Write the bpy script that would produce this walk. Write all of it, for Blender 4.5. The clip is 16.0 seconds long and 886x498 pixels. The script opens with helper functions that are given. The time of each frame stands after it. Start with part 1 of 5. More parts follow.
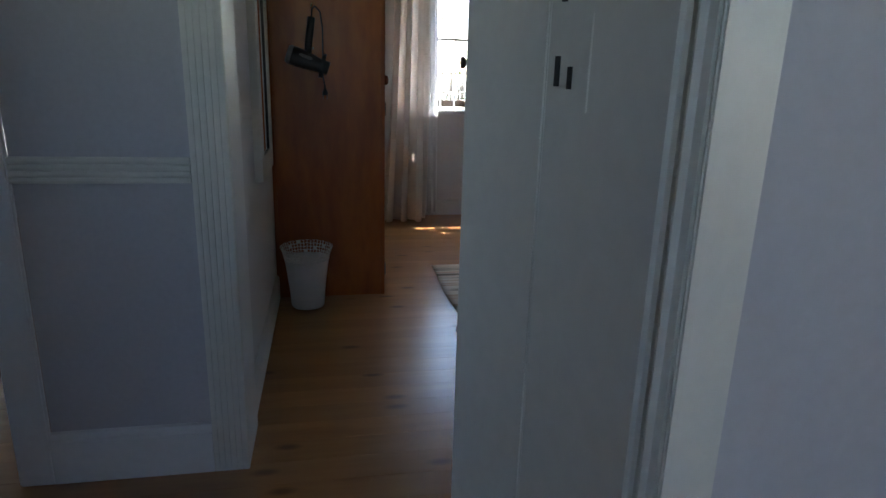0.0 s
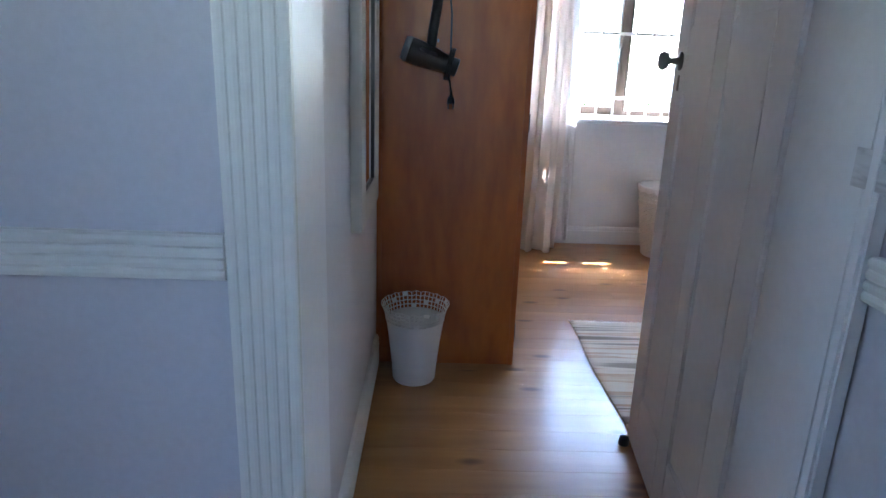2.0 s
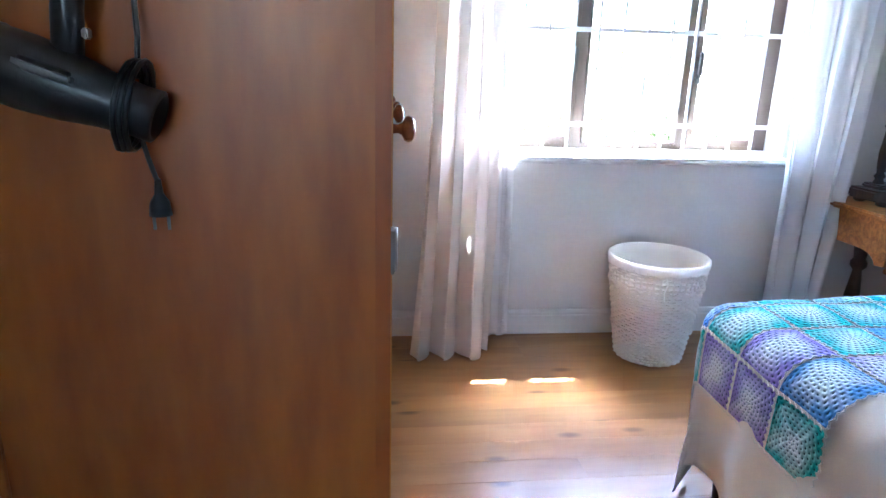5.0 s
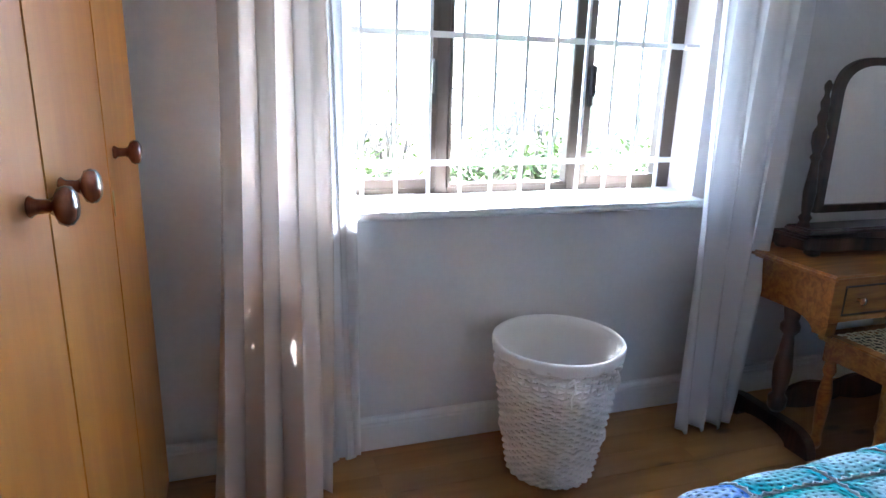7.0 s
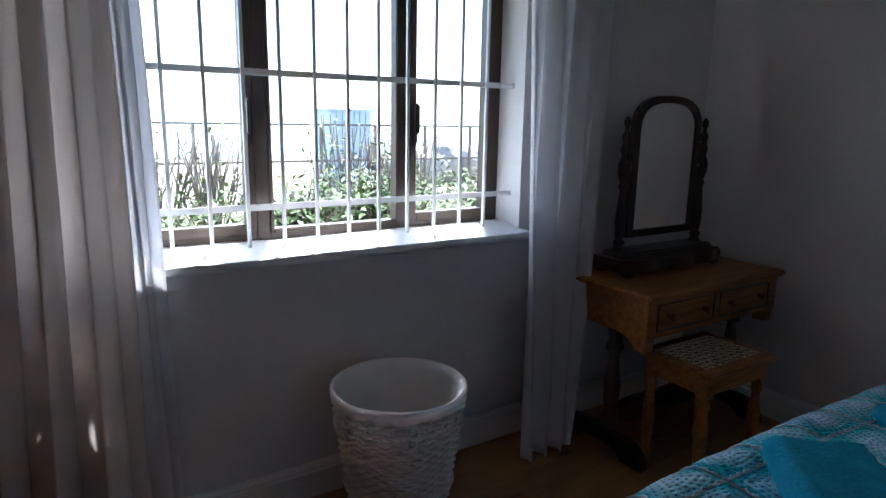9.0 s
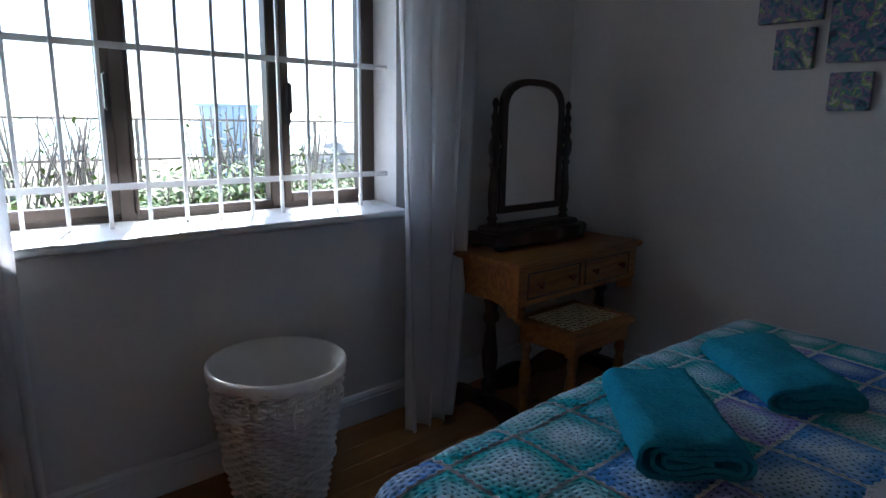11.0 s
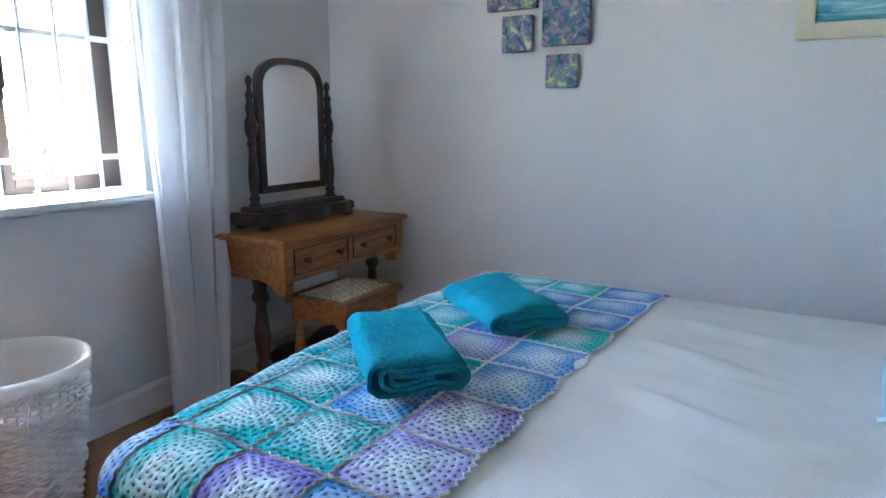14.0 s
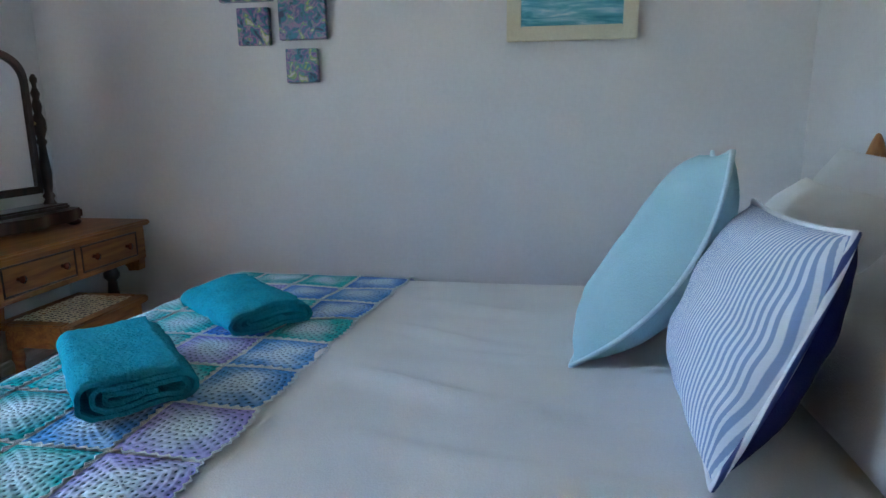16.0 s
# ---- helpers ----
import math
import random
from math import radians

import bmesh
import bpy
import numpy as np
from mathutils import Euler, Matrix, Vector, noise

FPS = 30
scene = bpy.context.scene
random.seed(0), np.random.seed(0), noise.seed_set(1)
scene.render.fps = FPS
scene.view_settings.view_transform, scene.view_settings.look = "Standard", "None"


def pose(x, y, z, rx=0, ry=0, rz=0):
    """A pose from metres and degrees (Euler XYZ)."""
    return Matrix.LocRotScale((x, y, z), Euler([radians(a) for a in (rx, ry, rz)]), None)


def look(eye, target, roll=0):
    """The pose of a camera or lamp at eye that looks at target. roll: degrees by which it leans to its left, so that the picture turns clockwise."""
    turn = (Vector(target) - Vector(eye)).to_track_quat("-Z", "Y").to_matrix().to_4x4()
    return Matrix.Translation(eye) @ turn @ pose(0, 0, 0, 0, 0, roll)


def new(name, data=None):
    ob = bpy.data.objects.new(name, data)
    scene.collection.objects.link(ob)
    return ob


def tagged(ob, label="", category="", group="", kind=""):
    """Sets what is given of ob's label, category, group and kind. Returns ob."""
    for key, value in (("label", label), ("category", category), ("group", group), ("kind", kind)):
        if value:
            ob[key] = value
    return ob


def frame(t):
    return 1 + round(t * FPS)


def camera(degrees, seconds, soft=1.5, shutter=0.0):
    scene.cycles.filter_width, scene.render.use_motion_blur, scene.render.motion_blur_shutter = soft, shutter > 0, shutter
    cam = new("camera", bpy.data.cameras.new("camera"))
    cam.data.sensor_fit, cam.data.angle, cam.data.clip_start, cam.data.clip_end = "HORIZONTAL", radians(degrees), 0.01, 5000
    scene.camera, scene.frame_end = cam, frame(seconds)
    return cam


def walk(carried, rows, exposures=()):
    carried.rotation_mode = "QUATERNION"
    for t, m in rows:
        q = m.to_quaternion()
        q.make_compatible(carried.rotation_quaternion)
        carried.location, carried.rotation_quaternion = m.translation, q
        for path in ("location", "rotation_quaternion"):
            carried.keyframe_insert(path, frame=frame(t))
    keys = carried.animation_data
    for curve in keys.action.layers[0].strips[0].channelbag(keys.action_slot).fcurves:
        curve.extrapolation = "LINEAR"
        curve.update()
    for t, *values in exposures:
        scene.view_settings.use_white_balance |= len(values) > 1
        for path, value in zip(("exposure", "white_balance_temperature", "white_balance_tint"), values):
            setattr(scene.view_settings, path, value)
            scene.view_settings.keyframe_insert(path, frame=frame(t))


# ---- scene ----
cam = camera(70.7, 16.0)
PATH = [
    (0, (-0.318, -3.442, 1.232), (0.042, -1.548, 0.699), 1.6),
    (0.5, (-0.302, -3.24, 1.261), (-0.191, -1.318, 0.718), 1.7),
    (1, (-0.322, -3.041, 1.267), (-0.301, -1.117, 0.72), 2.0),
    (1.5, (-0.363, -2.799, 1.263), (-0.359, -0.875, 0.716), 1.9),
    (2, (-0.384, -2.518, 1.242), (-0.341, -0.595, 0.694), 2.0),
    (2.5, (-0.36, -2.214, 1.264), (-0.273, -0.292, 0.718), 1.9),
    (3, (-0.342, -1.934, 1.278), (-0.237, -0.013, 0.731), 1.9),
    (3.2, (-0.328, -1.824, 1.284), (-0.216, 0.096, 0.736), 2.0),
    (5.3, (0.019, -0.746, 1.318), (0.299, 1.16, 0.78), 1.5),
    (5.5, (0.051, -0.646, 1.314), (0.376, 1.254, 0.778), 1.4),
    (6, (0.165, -0.36, 1.307), (0.563, 1.527, 0.778), 1.4),
    (6.5, (0.236, -0.154, 1.336), (0.691, 1.721, 0.809), 1.4),
    (7, (0.275, 0.009, 1.38), (0.886, 1.842, 0.864), 1.6),
    (7.5, (0.325, 0.081, 1.405), (1.132, 1.847, 0.925), 1.3),
    (8, (0.345, 0.1, 1.42), (1.266, 1.821, 0.984), 1.1),
    (10.5, (0.38, -0.01, 1.334), (1.621, 1.506, 0.934), 1.0),
    (11, (0.389, -0.04, 1.318), (1.703, 1.414, 0.92), 0.9),
    (11.5, (0.39, -0.069, 1.302), (1.77, 1.323, 0.903), 0.8),
    (12, (0.395, -0.103, 1.286), (1.836, 1.225, 0.888), 0.6),
    (12.5, (0.401, -0.128, 1.271), (1.906, 1.129, 0.874), 0.5),
    (13, (0.41, -0.148, 1.253), (1.984, 1.02, 0.858), 0.4),
    (13.5, (0.41, -0.172, 1.239), (2.054, 0.897, 0.844), 0.3),
    (14, (0.42, -0.201, 1.222), (2.13, 0.759, 0.83), 0.1),
    (14.5, (0.436, -0.233, 1.211), (2.219, 0.583, 0.817), -0.1),
    (15, (0.443, -0.251, 1.205), (2.293, 0.396, 0.807), -0.2),
    (15.5, (0.446, -0.276, 1.208), (2.347, 0.199, 0.808), -0.4),
    (16, (0.444, -0.312, 1.213), (2.378, -0.004, 0.808), -0.6),
]
EXPOSURES = [(0.0, 3.3, 6600, 10), (0.9, 4.15, 6100, 10), (2.0, 4.95, 5850, 13), (3.2, 5.9, 5100, 12), (5.3, 5.5, 5550, 10), (6.5, 4.9, 5650, 10), (7.3, 4.1, 5700, 10), (8.2, 2.8, 5750, 10), (10.5, 2.15, 5800, 10), (11.2, 2.45, 5700, 10), (12.5, 4.2, 5650, 8), (14.0, 4.75, 5600, 6), (15.0, 4.6, 5650, 5), (16.0, 4.2, 5700, 5)]
walk(cam, [(t, look(eye, target, roll)) for t, eye, target, roll in PATH], EXPOSURES)

# ---- light: sky and sun through the seen windows and a few added openings ----
SUN_DIR = Vector((-0.475, -0.87, -1.84)).normalized()
world = bpy.data.worlds.new("sky")
scene.world = world
world.use_nodes = True
wn = world.node_tree.nodes
wl = world.node_tree.links
sky = wn.new("ShaderNodeTexSky")
sky.sky_type = "NISHITA"
sky.sun_disc = False
sky.sun_elevation = math.asin(-SUN_DIR.z)
sky.sun_rotation = math.atan2(-SUN_DIR.x, -SUN_DIR.y)
sky.air_density, sky.dust_density = 1.0, 0.6
wn["Background"].inputs["Strength"].default_value = 0.15
wl.new(sky.outputs[0], wn["Background"].inputs["Color"])
sun = new("sun", bpy.data.lights.new("sun", "SUN"))
sun.data.energy, sun.data.angle, sun.data.color = 5.0, radians(0.5), (1.0, 0.96, 0.9)
sun.matrix_world = look((0, 0, 6), Vector((0, 0, 6)) + SUN_DIR)


# ---- materials ----
def mat(name, color=(0.8, 0.8, 0.8), rough=0.5, metal=0.0, var=0.06, scale=6.0, fine=80.0, bump=0.1, spec=0.5, random_tint=0.0):
    """Plain material with broad and fine colour variation, and fine relief."""
    m = bpy.data.materials.new(name)
    m.use_nodes = True
    n, l = m.node_tree.nodes, m.node_tree.links
    b = n["Principled BSDF"]
    b.inputs["Roughness"].default_value, b.inputs["Metallic"].default_value = rough, metal
    b.inputs["Specular IOR Level"].default_value = spec
    co = n.new("ShaderNodeTexCoord")
    big, small = n.new("ShaderNodeTexNoise"), n.new("ShaderNodeTexNoise")
    big.inputs["Scale"].default_value, small.inputs["Scale"].default_value = scale, fine
    big.inputs["Detail"].default_value = 4
    for x in (big, small):
        l.new(co.outputs["Object"], x.inputs["Vector"])
    add = n.new("ShaderNodeMath")
    add.operation = "ADD"
    l.new(big.outputs[0], add.inputs[0])
    l.new(small.outputs[0], add.inputs[1])
    ramp = n.new("ShaderNodeMapRange")
    ramp.inputs["From Min"].default_value, ramp.inputs["From Max"].default_value = 0.6, 1.4
    ramp.inputs["To Min"].default_value, ramp.inputs["To Max"].default_value = 1 - var, 1 + var
    l.new(add.outputs[0], ramp.inputs["Value"])
    hsv = n.new("ShaderNodeHueSaturation")
    hsv.inputs["Color"].default_value = (*color, 1)
    val = ramp.outputs[0]
    if random_tint:
        info, k, mul = n.new("ShaderNodeObjectInfo"), n.new("ShaderNodeMapRange"), n.new("ShaderNodeMath")
        k.inputs["To Min"].default_value, k.inputs["To Max"].default_value = 1 - random_tint, 1 + random_tint
        mul.operation = "MULTIPLY"
        l.new(info.outputs["Random"], k.inputs["Value"])
        l.new(k.outputs[0], mul.inputs[0])
        l.new(val, mul.inputs[1])
        val = mul.outputs[0]
    l.new(val, hsv.inputs["Value"])
    l.new(hsv.outputs[0], b.inputs["Base Color"])
    if bump:
        bp = n.new("ShaderNodeBump")
        bp.inputs["Strength"].default_value, bp.inputs["Distance"].default_value = bump, 0.004
        l.new(small.outputs[0], bp.inputs["Height"])
        l.new(bp.outputs[0], b.inputs["Normal"])
    return m


def wood(name, dark, light, rough=0.35, along="X", grain=1.0, knots=0.0, tint=0.08, bump=0.06, coat=0.0, stretch=10.0, rings_by=42, fine=1.0):
    """Wood with long grain along one axis, arched figure, knots, and a tint of its own for each piece."""
    m = bpy.data.materials.new(name)
    m.use_nodes = True
    n, l = m.node_tree.nodes, m.node_tree.links
    b = n["Principled BSDF"]
    b.inputs["Roughness"].default_value = rough
    b.inputs["Coat Weight"].default_value, b.inputs["Coat Roughness"].default_value = coat, 0.18
    co, info, mp, off = n.new("ShaderNodeTexCoord"), n.new("ShaderNodeObjectInfo"), n.new("ShaderNodeMapping"), n.new("ShaderNodeVectorMath")
    k = n.new("ShaderNodeMath")
    k.operation, k.inputs[1].default_value = "MULTIPLY", 37.0
    l.new(info.outputs["Random"], k.inputs[0])
    off.operation = "ADD"
    l.new(co.outputs["Object"], off.inputs[0])
    l.new(k.outputs[0], off.inputs[1])
    k_ = 9 / stretch
    s = {"X": (k_, 9, 9), "Y": (9, k_, 9), "Z": (9, 9, k_)}[along]
    mp.inputs["Scale"].default_value = [v * grain for v in s]
    l.new(off.outputs[0], mp.inputs["Vector"])
    broad, fibre = n.new("ShaderNodeTexNoise"), n.new("ShaderNodeTexNoise")
    broad.inputs["Scale"].default_value, broad.inputs["Detail"].default_value, broad.inputs["Distortion"].default_value = 0.8, 3, 0.6
    fibre.inputs["Scale"].default_value, fibre.inputs["Detail"].default_value = 9, 6
    l.new(mp.outputs[0], broad.inputs["Vector"])
    l.new(mp.outputs[0], fibre.inputs["Vector"])
    rings = n.new("ShaderNodeMath")
    rings.operation, rings.inputs[1].default_value = "MULTIPLY", rings_by
    l.new(broad.outputs[0], rings.inputs[0])
    sine = n.new("ShaderNodeMath")
    sine.operation = "SINE"
    l.new(rings.outputs[0], sine.inputs[0])
    sc = n.new("ShaderNodeMath")
    sc.operation, sc.inputs[1].default_value, sc.inputs[2].default_value = "MULTIPLY_ADD", (0.17 if fine == 1 else 0.15), 0.15
    l.new(sine.outputs[0], sc.inputs[0])
    add, soft_ = n.new("ShaderNodeMath"), n.new("ShaderNodeMapRange")
    soft_.inputs["To Min"].default_value, soft_.inputs["To Max"].default_value = 0.5 - 0.5 * fine, 0.5 + 0.5 * fine
    l.new(fibre.outputs[0], soft_.inputs["Value"])
    add.operation = "ADD"
    l.new(sc.outputs[0], add.inputs[0])
    l.new(soft_.outputs[0], add.inputs[1])
    ramp = n.new("ShaderNodeValToRGB")
    ramp.color_ramp.elements[0].position, ramp.color_ramp.elements[1].position = 0.3, 0.95
    ramp.color_ramp.elements[0].color, ramp.color_ramp.elements[1].color = (*light, 1), (*dark, 1)
    l.new(add.outputs[0], ramp.inputs[0])
    hsv, kr = n.new("ShaderNodeHueSaturation"), n.new("ShaderNodeMapRange")
    kr.inputs["To Min"].default_value, kr.inputs["To Max"].default_value = 1 - tint, 1 + tint
    l.new(info.outputs["Random"], kr.inputs["Value"])
    l.new(kr.outputs[0], hsv.inputs["Value"])
    l.new(ramp.outputs[0], hsv.inputs["Color"])
    last = hsv.outputs[0]
    if knots:
        vo, kn, mx, mk = n.new("ShaderNodeTexVoronoi"), n.new("ShaderNodeMapRange"), n.new("ShaderNodeMix"), n.new("ShaderNodeMapping")
        mk.inputs["Scale"].default_value = {"X": (1.1, 2.6, 1), "Y": (2.6, 1.1, 1), "Z": (2.6, 2.6, 1.1)}[along]
        l.new(off.outputs[0], mk.inputs["Vector"])
        l.new(mk.outputs[0], vo.inputs["Vector"])
        vo.voronoi_dimensions = "2D"
        vo.inputs["Scale"].default_value = knots
        kn.inputs["From Min"].default_value, kn.inputs["From Max"].default_value = 0.03, 0.10
        kn.inputs["To Min"].default_value, kn.inputs["To Max"].default_value = 0.85, 0.0
        l.new(vo.outputs["Distance"], kn.inputs["Value"])
        mx.data_type = "RGBA"
        l.new(kn.outputs[0], mx.inputs["Factor"])
        l.new(last, mx.inputs["A"])
        mx.inputs["B"].default_value = (dark[0] * 0.35, dark[1] * 0.3, dark[2] * 0.3, 1)
        last = mx.outputs["Result"]
    l.new(last, b.inputs["Base Color"])
    bp = n.new("ShaderNodeBump")
    bp.inputs["Strength"].default_value, bp.inputs["Distance"].default_value = bump, 0.003
    l.new(fibre.outputs[0], bp.inputs["Height"])
    l.new(bp.outputs[0], b.inputs["Normal"])
    return m


def cloth(name, color, see=0.35, weave=500.0, rough=0.9, var=0.06):
    """Woven cloth that lets part of the light through."""
    m = mat(name, color, rough, 0, var, 5, weave, 0.25, 0.1)
    n, l = m.node_tree.nodes, m.node_tree.links
    tr, mx = n.new("ShaderNodeBsdfTranslucent"), n.new("ShaderNodeMixShader")
    tr.inputs["Color"].default_value = (*color, 1)
    mx.inputs[0].default_value = see
    l.new(n["Principled BSDF"].outputs[0], mx.inputs[1])
    l.new(tr.outputs[0], mx.inputs[2])
    l.new(mx.outputs[0], n["Material Output"].inputs["Surface"])
    return m


def glass(name):
    m = bpy.data.materials.new(name)
    m.use_nodes = True
    b = m.node_tree.nodes["Principled BSDF"]
    b.inputs["Transmission Weight"].default_value, b.inputs["Roughness"].default_value, b.inputs["IOR"].default_value = 1.0, 0.0, 1.1
    b.inputs["Base Color"].default_value = (0.97, 0.98, 0.98, 1)
    return m


def crochet(name):
    """Crocheted squares: rounds of stitches about each square's middle, its own pair of colours for each square."""
    m = bpy.data.materials.new(name)
    m.use_nodes = True
    n, l = m.node_tree.nodes, m.node_tree.links
    b = n["Principled BSDF"]
    b.inputs["Roughness"].default_value = 0.95
    b.inputs["Specular IOR Level"].default_value = 0.1

    def math_node(op, a, c=None, d=None):
        x = n.new("ShaderNodeMath")
        x.operation = op
        for i, v in enumerate((a, c, d)):
            if v is None:
                continue
            if isinstance(v, (int, float)):
                x.inputs[i].default_value = v
            else:
                l.new(v, x.inputs[i])
        return x.outputs[0]

    uv, sep, info = n.new("ShaderNodeUVMap"), n.new("ShaderNodeSeparateXYZ"), n.new("ShaderNodeObjectInfo")
    l.new(uv.outputs[0], sep.inputs[0])
    u = math_node("MULTIPLY_ADD", sep.outputs[0], 2, -1)
    v = math_node("MULTIPLY_ADD", sep.outputs[1], 2, -1)
    au, av = math_node("ABSOLUTE", u), math_node("ABSOLUTE", v)
    square = math_node("MAXIMUM", au, av)
    rr = math_node("SQRT", math_node("ADD", math_node("MULTIPLY", u, u), math_node("MULTIPLY", v, v)))
    d = math_node("ADD", math_node("MULTIPLY", square, 0.55), math_node("MULTIPLY", rr, 0.4))
    ang = math_node("ARCTAN2", v, u)
    idx = math_node("FLOOR", math_node("MULTIPLY_ADD", d, 7.5, -0.0))
    ring = math_node("SINE", math_node("MULTIPLY_ADD", math_node("FRACT", math_node("MULTIPLY", d, 7.5)), 2 * math.pi, -math.pi / 2))
    count = math_node("MULTIPLY_ADD", idx, 4.0, 6.0)
    spoke = math_node("SINE", math_node("MULTIPLY_ADD", ang, count, math_node("MULTIPLY", idx, 2.1)))
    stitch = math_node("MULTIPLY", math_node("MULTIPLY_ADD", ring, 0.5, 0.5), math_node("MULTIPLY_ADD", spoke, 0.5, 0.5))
    # gaps between stitches are not open; their shade is a colour mask
    hole_shade = n.new("ShaderNodeMapRange")
    hole_shade.inputs["From Min"].default_value, hole_shade.inputs["From Max"].default_value = 0.6, 0.9
    l.new(stitch, hole_shade.inputs["Value"])
    ramp = n.new("ShaderNodeValToRGB")
    cols = [(0.0, (0.03, 0.38, 0.42)), (0.14, (0.06, 0.48, 0.50)), (0.3, (0.09, 0.25, 0.68)), (0.45, (0.29, 0.26, 0.70)), (0.6, (0.05, 0.50, 0.52)), (0.75, (0.12, 0.34, 0.72)), (0.88, (0.38, 0.34, 0.72))]
    ramp.color_ramp.interpolation = "CONSTANT"
    while len(ramp.color_ramp.elements) < len(cols):
        ramp.color_ramp.elements.new(0.5)
    for e, (p, c) in zip(ramp.color_ramp.elements, cols):
        e.position, e.color = p, (*c, 1)
    l.new(info.outputs["Random"], ramp.inputs[0])
    pale, noisy, co = n.new("ShaderNodeMix"), n.new("ShaderNodeTexNoise"), n.new("ShaderNodeTexCoord")
    noisy.inputs["Scale"].default_value, noisy.inputs["Detail"].default_value = 14, 3
    l.new(co.outputs["Object"], noisy.inputs["Vector"])
    fade = n.new("ShaderNodeMapRange")
    fade.inputs["From Min"].default_value, fade.inputs["From Max"].default_value = 0.05, 0.8
    fade.inputs["To Min"].default_value, fade.inputs["To Max"].default_value = 0.9, 0.0
    l.new(math_node("ADD", d, math_node("MULTIPLY_ADD", noisy.outputs[0], 1.6, -0.95)), fade.inputs["Value"])
    pale.data_type = "RGBA"
    l.new(fade.outputs[0], pale.inputs["Factor"])
    l.new(ramp.outputs[0], pale.inputs["A"])
    pale.inputs["B"].default_value = (0.66, 0.80, 0.86, 1)
    # darkens the wool colour where shade would fill the gaps
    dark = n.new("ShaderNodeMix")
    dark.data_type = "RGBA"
    l.new(math_node("MULTIPLY", hole_shade.outputs[0], 0.88), dark.inputs["Factor"])
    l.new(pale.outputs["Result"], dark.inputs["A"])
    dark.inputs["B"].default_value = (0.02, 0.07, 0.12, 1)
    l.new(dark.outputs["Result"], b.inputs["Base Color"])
    bp = n.new("ShaderNodeBump")
    bp.inputs["Strength"].default_value, bp.inputs["Distance"].default_value = 0.9, 0.006
    l.new(math_node("MULTIPLY", stitch, -1.0), bp.inputs["Height"])
    l.new(bp.outputs[0], b.inputs["Normal"])
    return m


def painted(name, stops, scale, sx=1.0, sz=1.0, detail=6):
    """A painted picture: dabs of several colours."""
    m = bpy.data.materials.new(name)
    m.use_nodes = True
    n, l = m.node_tree.nodes, m.node_tree.links
    b = n["Principled BSDF"]
    b.inputs["Roughness"].default_value = 0.45
    co, mp, no, ramp, info, off, k = (n.new("ShaderNode" + x) for x in ("TexCoord", "Mapping", "TexNoise", "ValToRGB", "ObjectInfo", "VectorMath", "Math"))
    k.operation, k.inputs[1].default_value = "MULTIPLY", 50
    l.new(info.outputs["Random"], k.inputs[0])
    l.new(co.outputs["Object"], off.inputs[0])
    l.new(k.outputs[0], off.inputs[1])
    l.new(off.outputs[0], mp.inputs["Vector"])
    mp.inputs["Scale"].default_value = (1, sx, sz)
    no.inputs["Scale"].default_value, no.inputs["Detail"].default_value, no.inputs["Distortion"].default_value = scale, detail, 0.8
    l.new(mp.outputs[0], no.inputs["Vector"])
    while len(ramp.color_ramp.elements) < len(stops):
        ramp.color_ramp.elements.new(0.5)
    for e, (p, c) in zip(ramp.color_ramp.elements, stops):
        e.position, e.color = p, (*c, 1)
    l.new(no.outputs[0], ramp.inputs[0])
    l.new(ramp.outputs[0], b.inputs["Base Color"])
    bp = n.new("ShaderNodeBump")
    bp.inputs["Strength"].default_value, bp.inputs["Distance"].default_value = 0.6, 0.004
    l.new(no.outputs[0], bp.inputs["Height"])
    l.new(bp.outputs[0], b.inputs["Normal"])
    return m


def striped(name, a, c, width, axis=0, wobble=0.0, rough=0.9, coords="Object"):
    """Cloth with fine stripes across one axis."""
    m = bpy.data.materials.new(name)
    m.use_nodes = True
    n, l = m.node_tree.nodes, m.node_tree.links
    b = n["Principled BSDF"]
    b.inputs["Roughness"].default_value = rough
    b.inputs["Specular IOR Level"].default_value = 0.1
    co, sep, mul, si, ramp, mx = (n.new("ShaderNode" + x) for x in ("TexCoord", "SeparateXYZ", "Math", "Math", "MapRange", "Mix"))
    l.new(co.outputs[coords], sep.inputs[0])
    mul.operation, mul.inputs[1].default_value = "MULTIPLY", 2 * math.pi / width
    l.new(sep.outputs[axis], mul.inputs[0])
    si.operation = "SINE"
    l.new(mul.outputs[0], si.inputs[0])
    ramp.inputs["From Min"].default_value, ramp.inputs["From Max"].default_value = -0.25, 0.25
    l.new(si.outputs[0], ramp.inputs["Value"])
    mx.data_type = "RGBA"
    l.new(ramp.outputs[0], mx.inputs["Factor"])
    mx.inputs["A"].default_value, mx.inputs["B"].default_value = (*a, 1), (*c, 1)
    l.new(mx.outputs["Result"], b.inputs["Base Color"])
    no, bp = n.new("ShaderNodeTexNoise"), n.new("ShaderNodeBump")
    no.inputs["Scale"].default_value = 400
    l.new(co.outputs["Object"], no.inputs["Vector"])
    bp.inputs["Strength"].default_value, bp.inputs["Distance"].default_value = 0.2, 0.002
    l.new(no.outputs[0], bp.inputs["Height"])
    l.new(bp.outputs[0], b.inputs["Normal"])
    return m


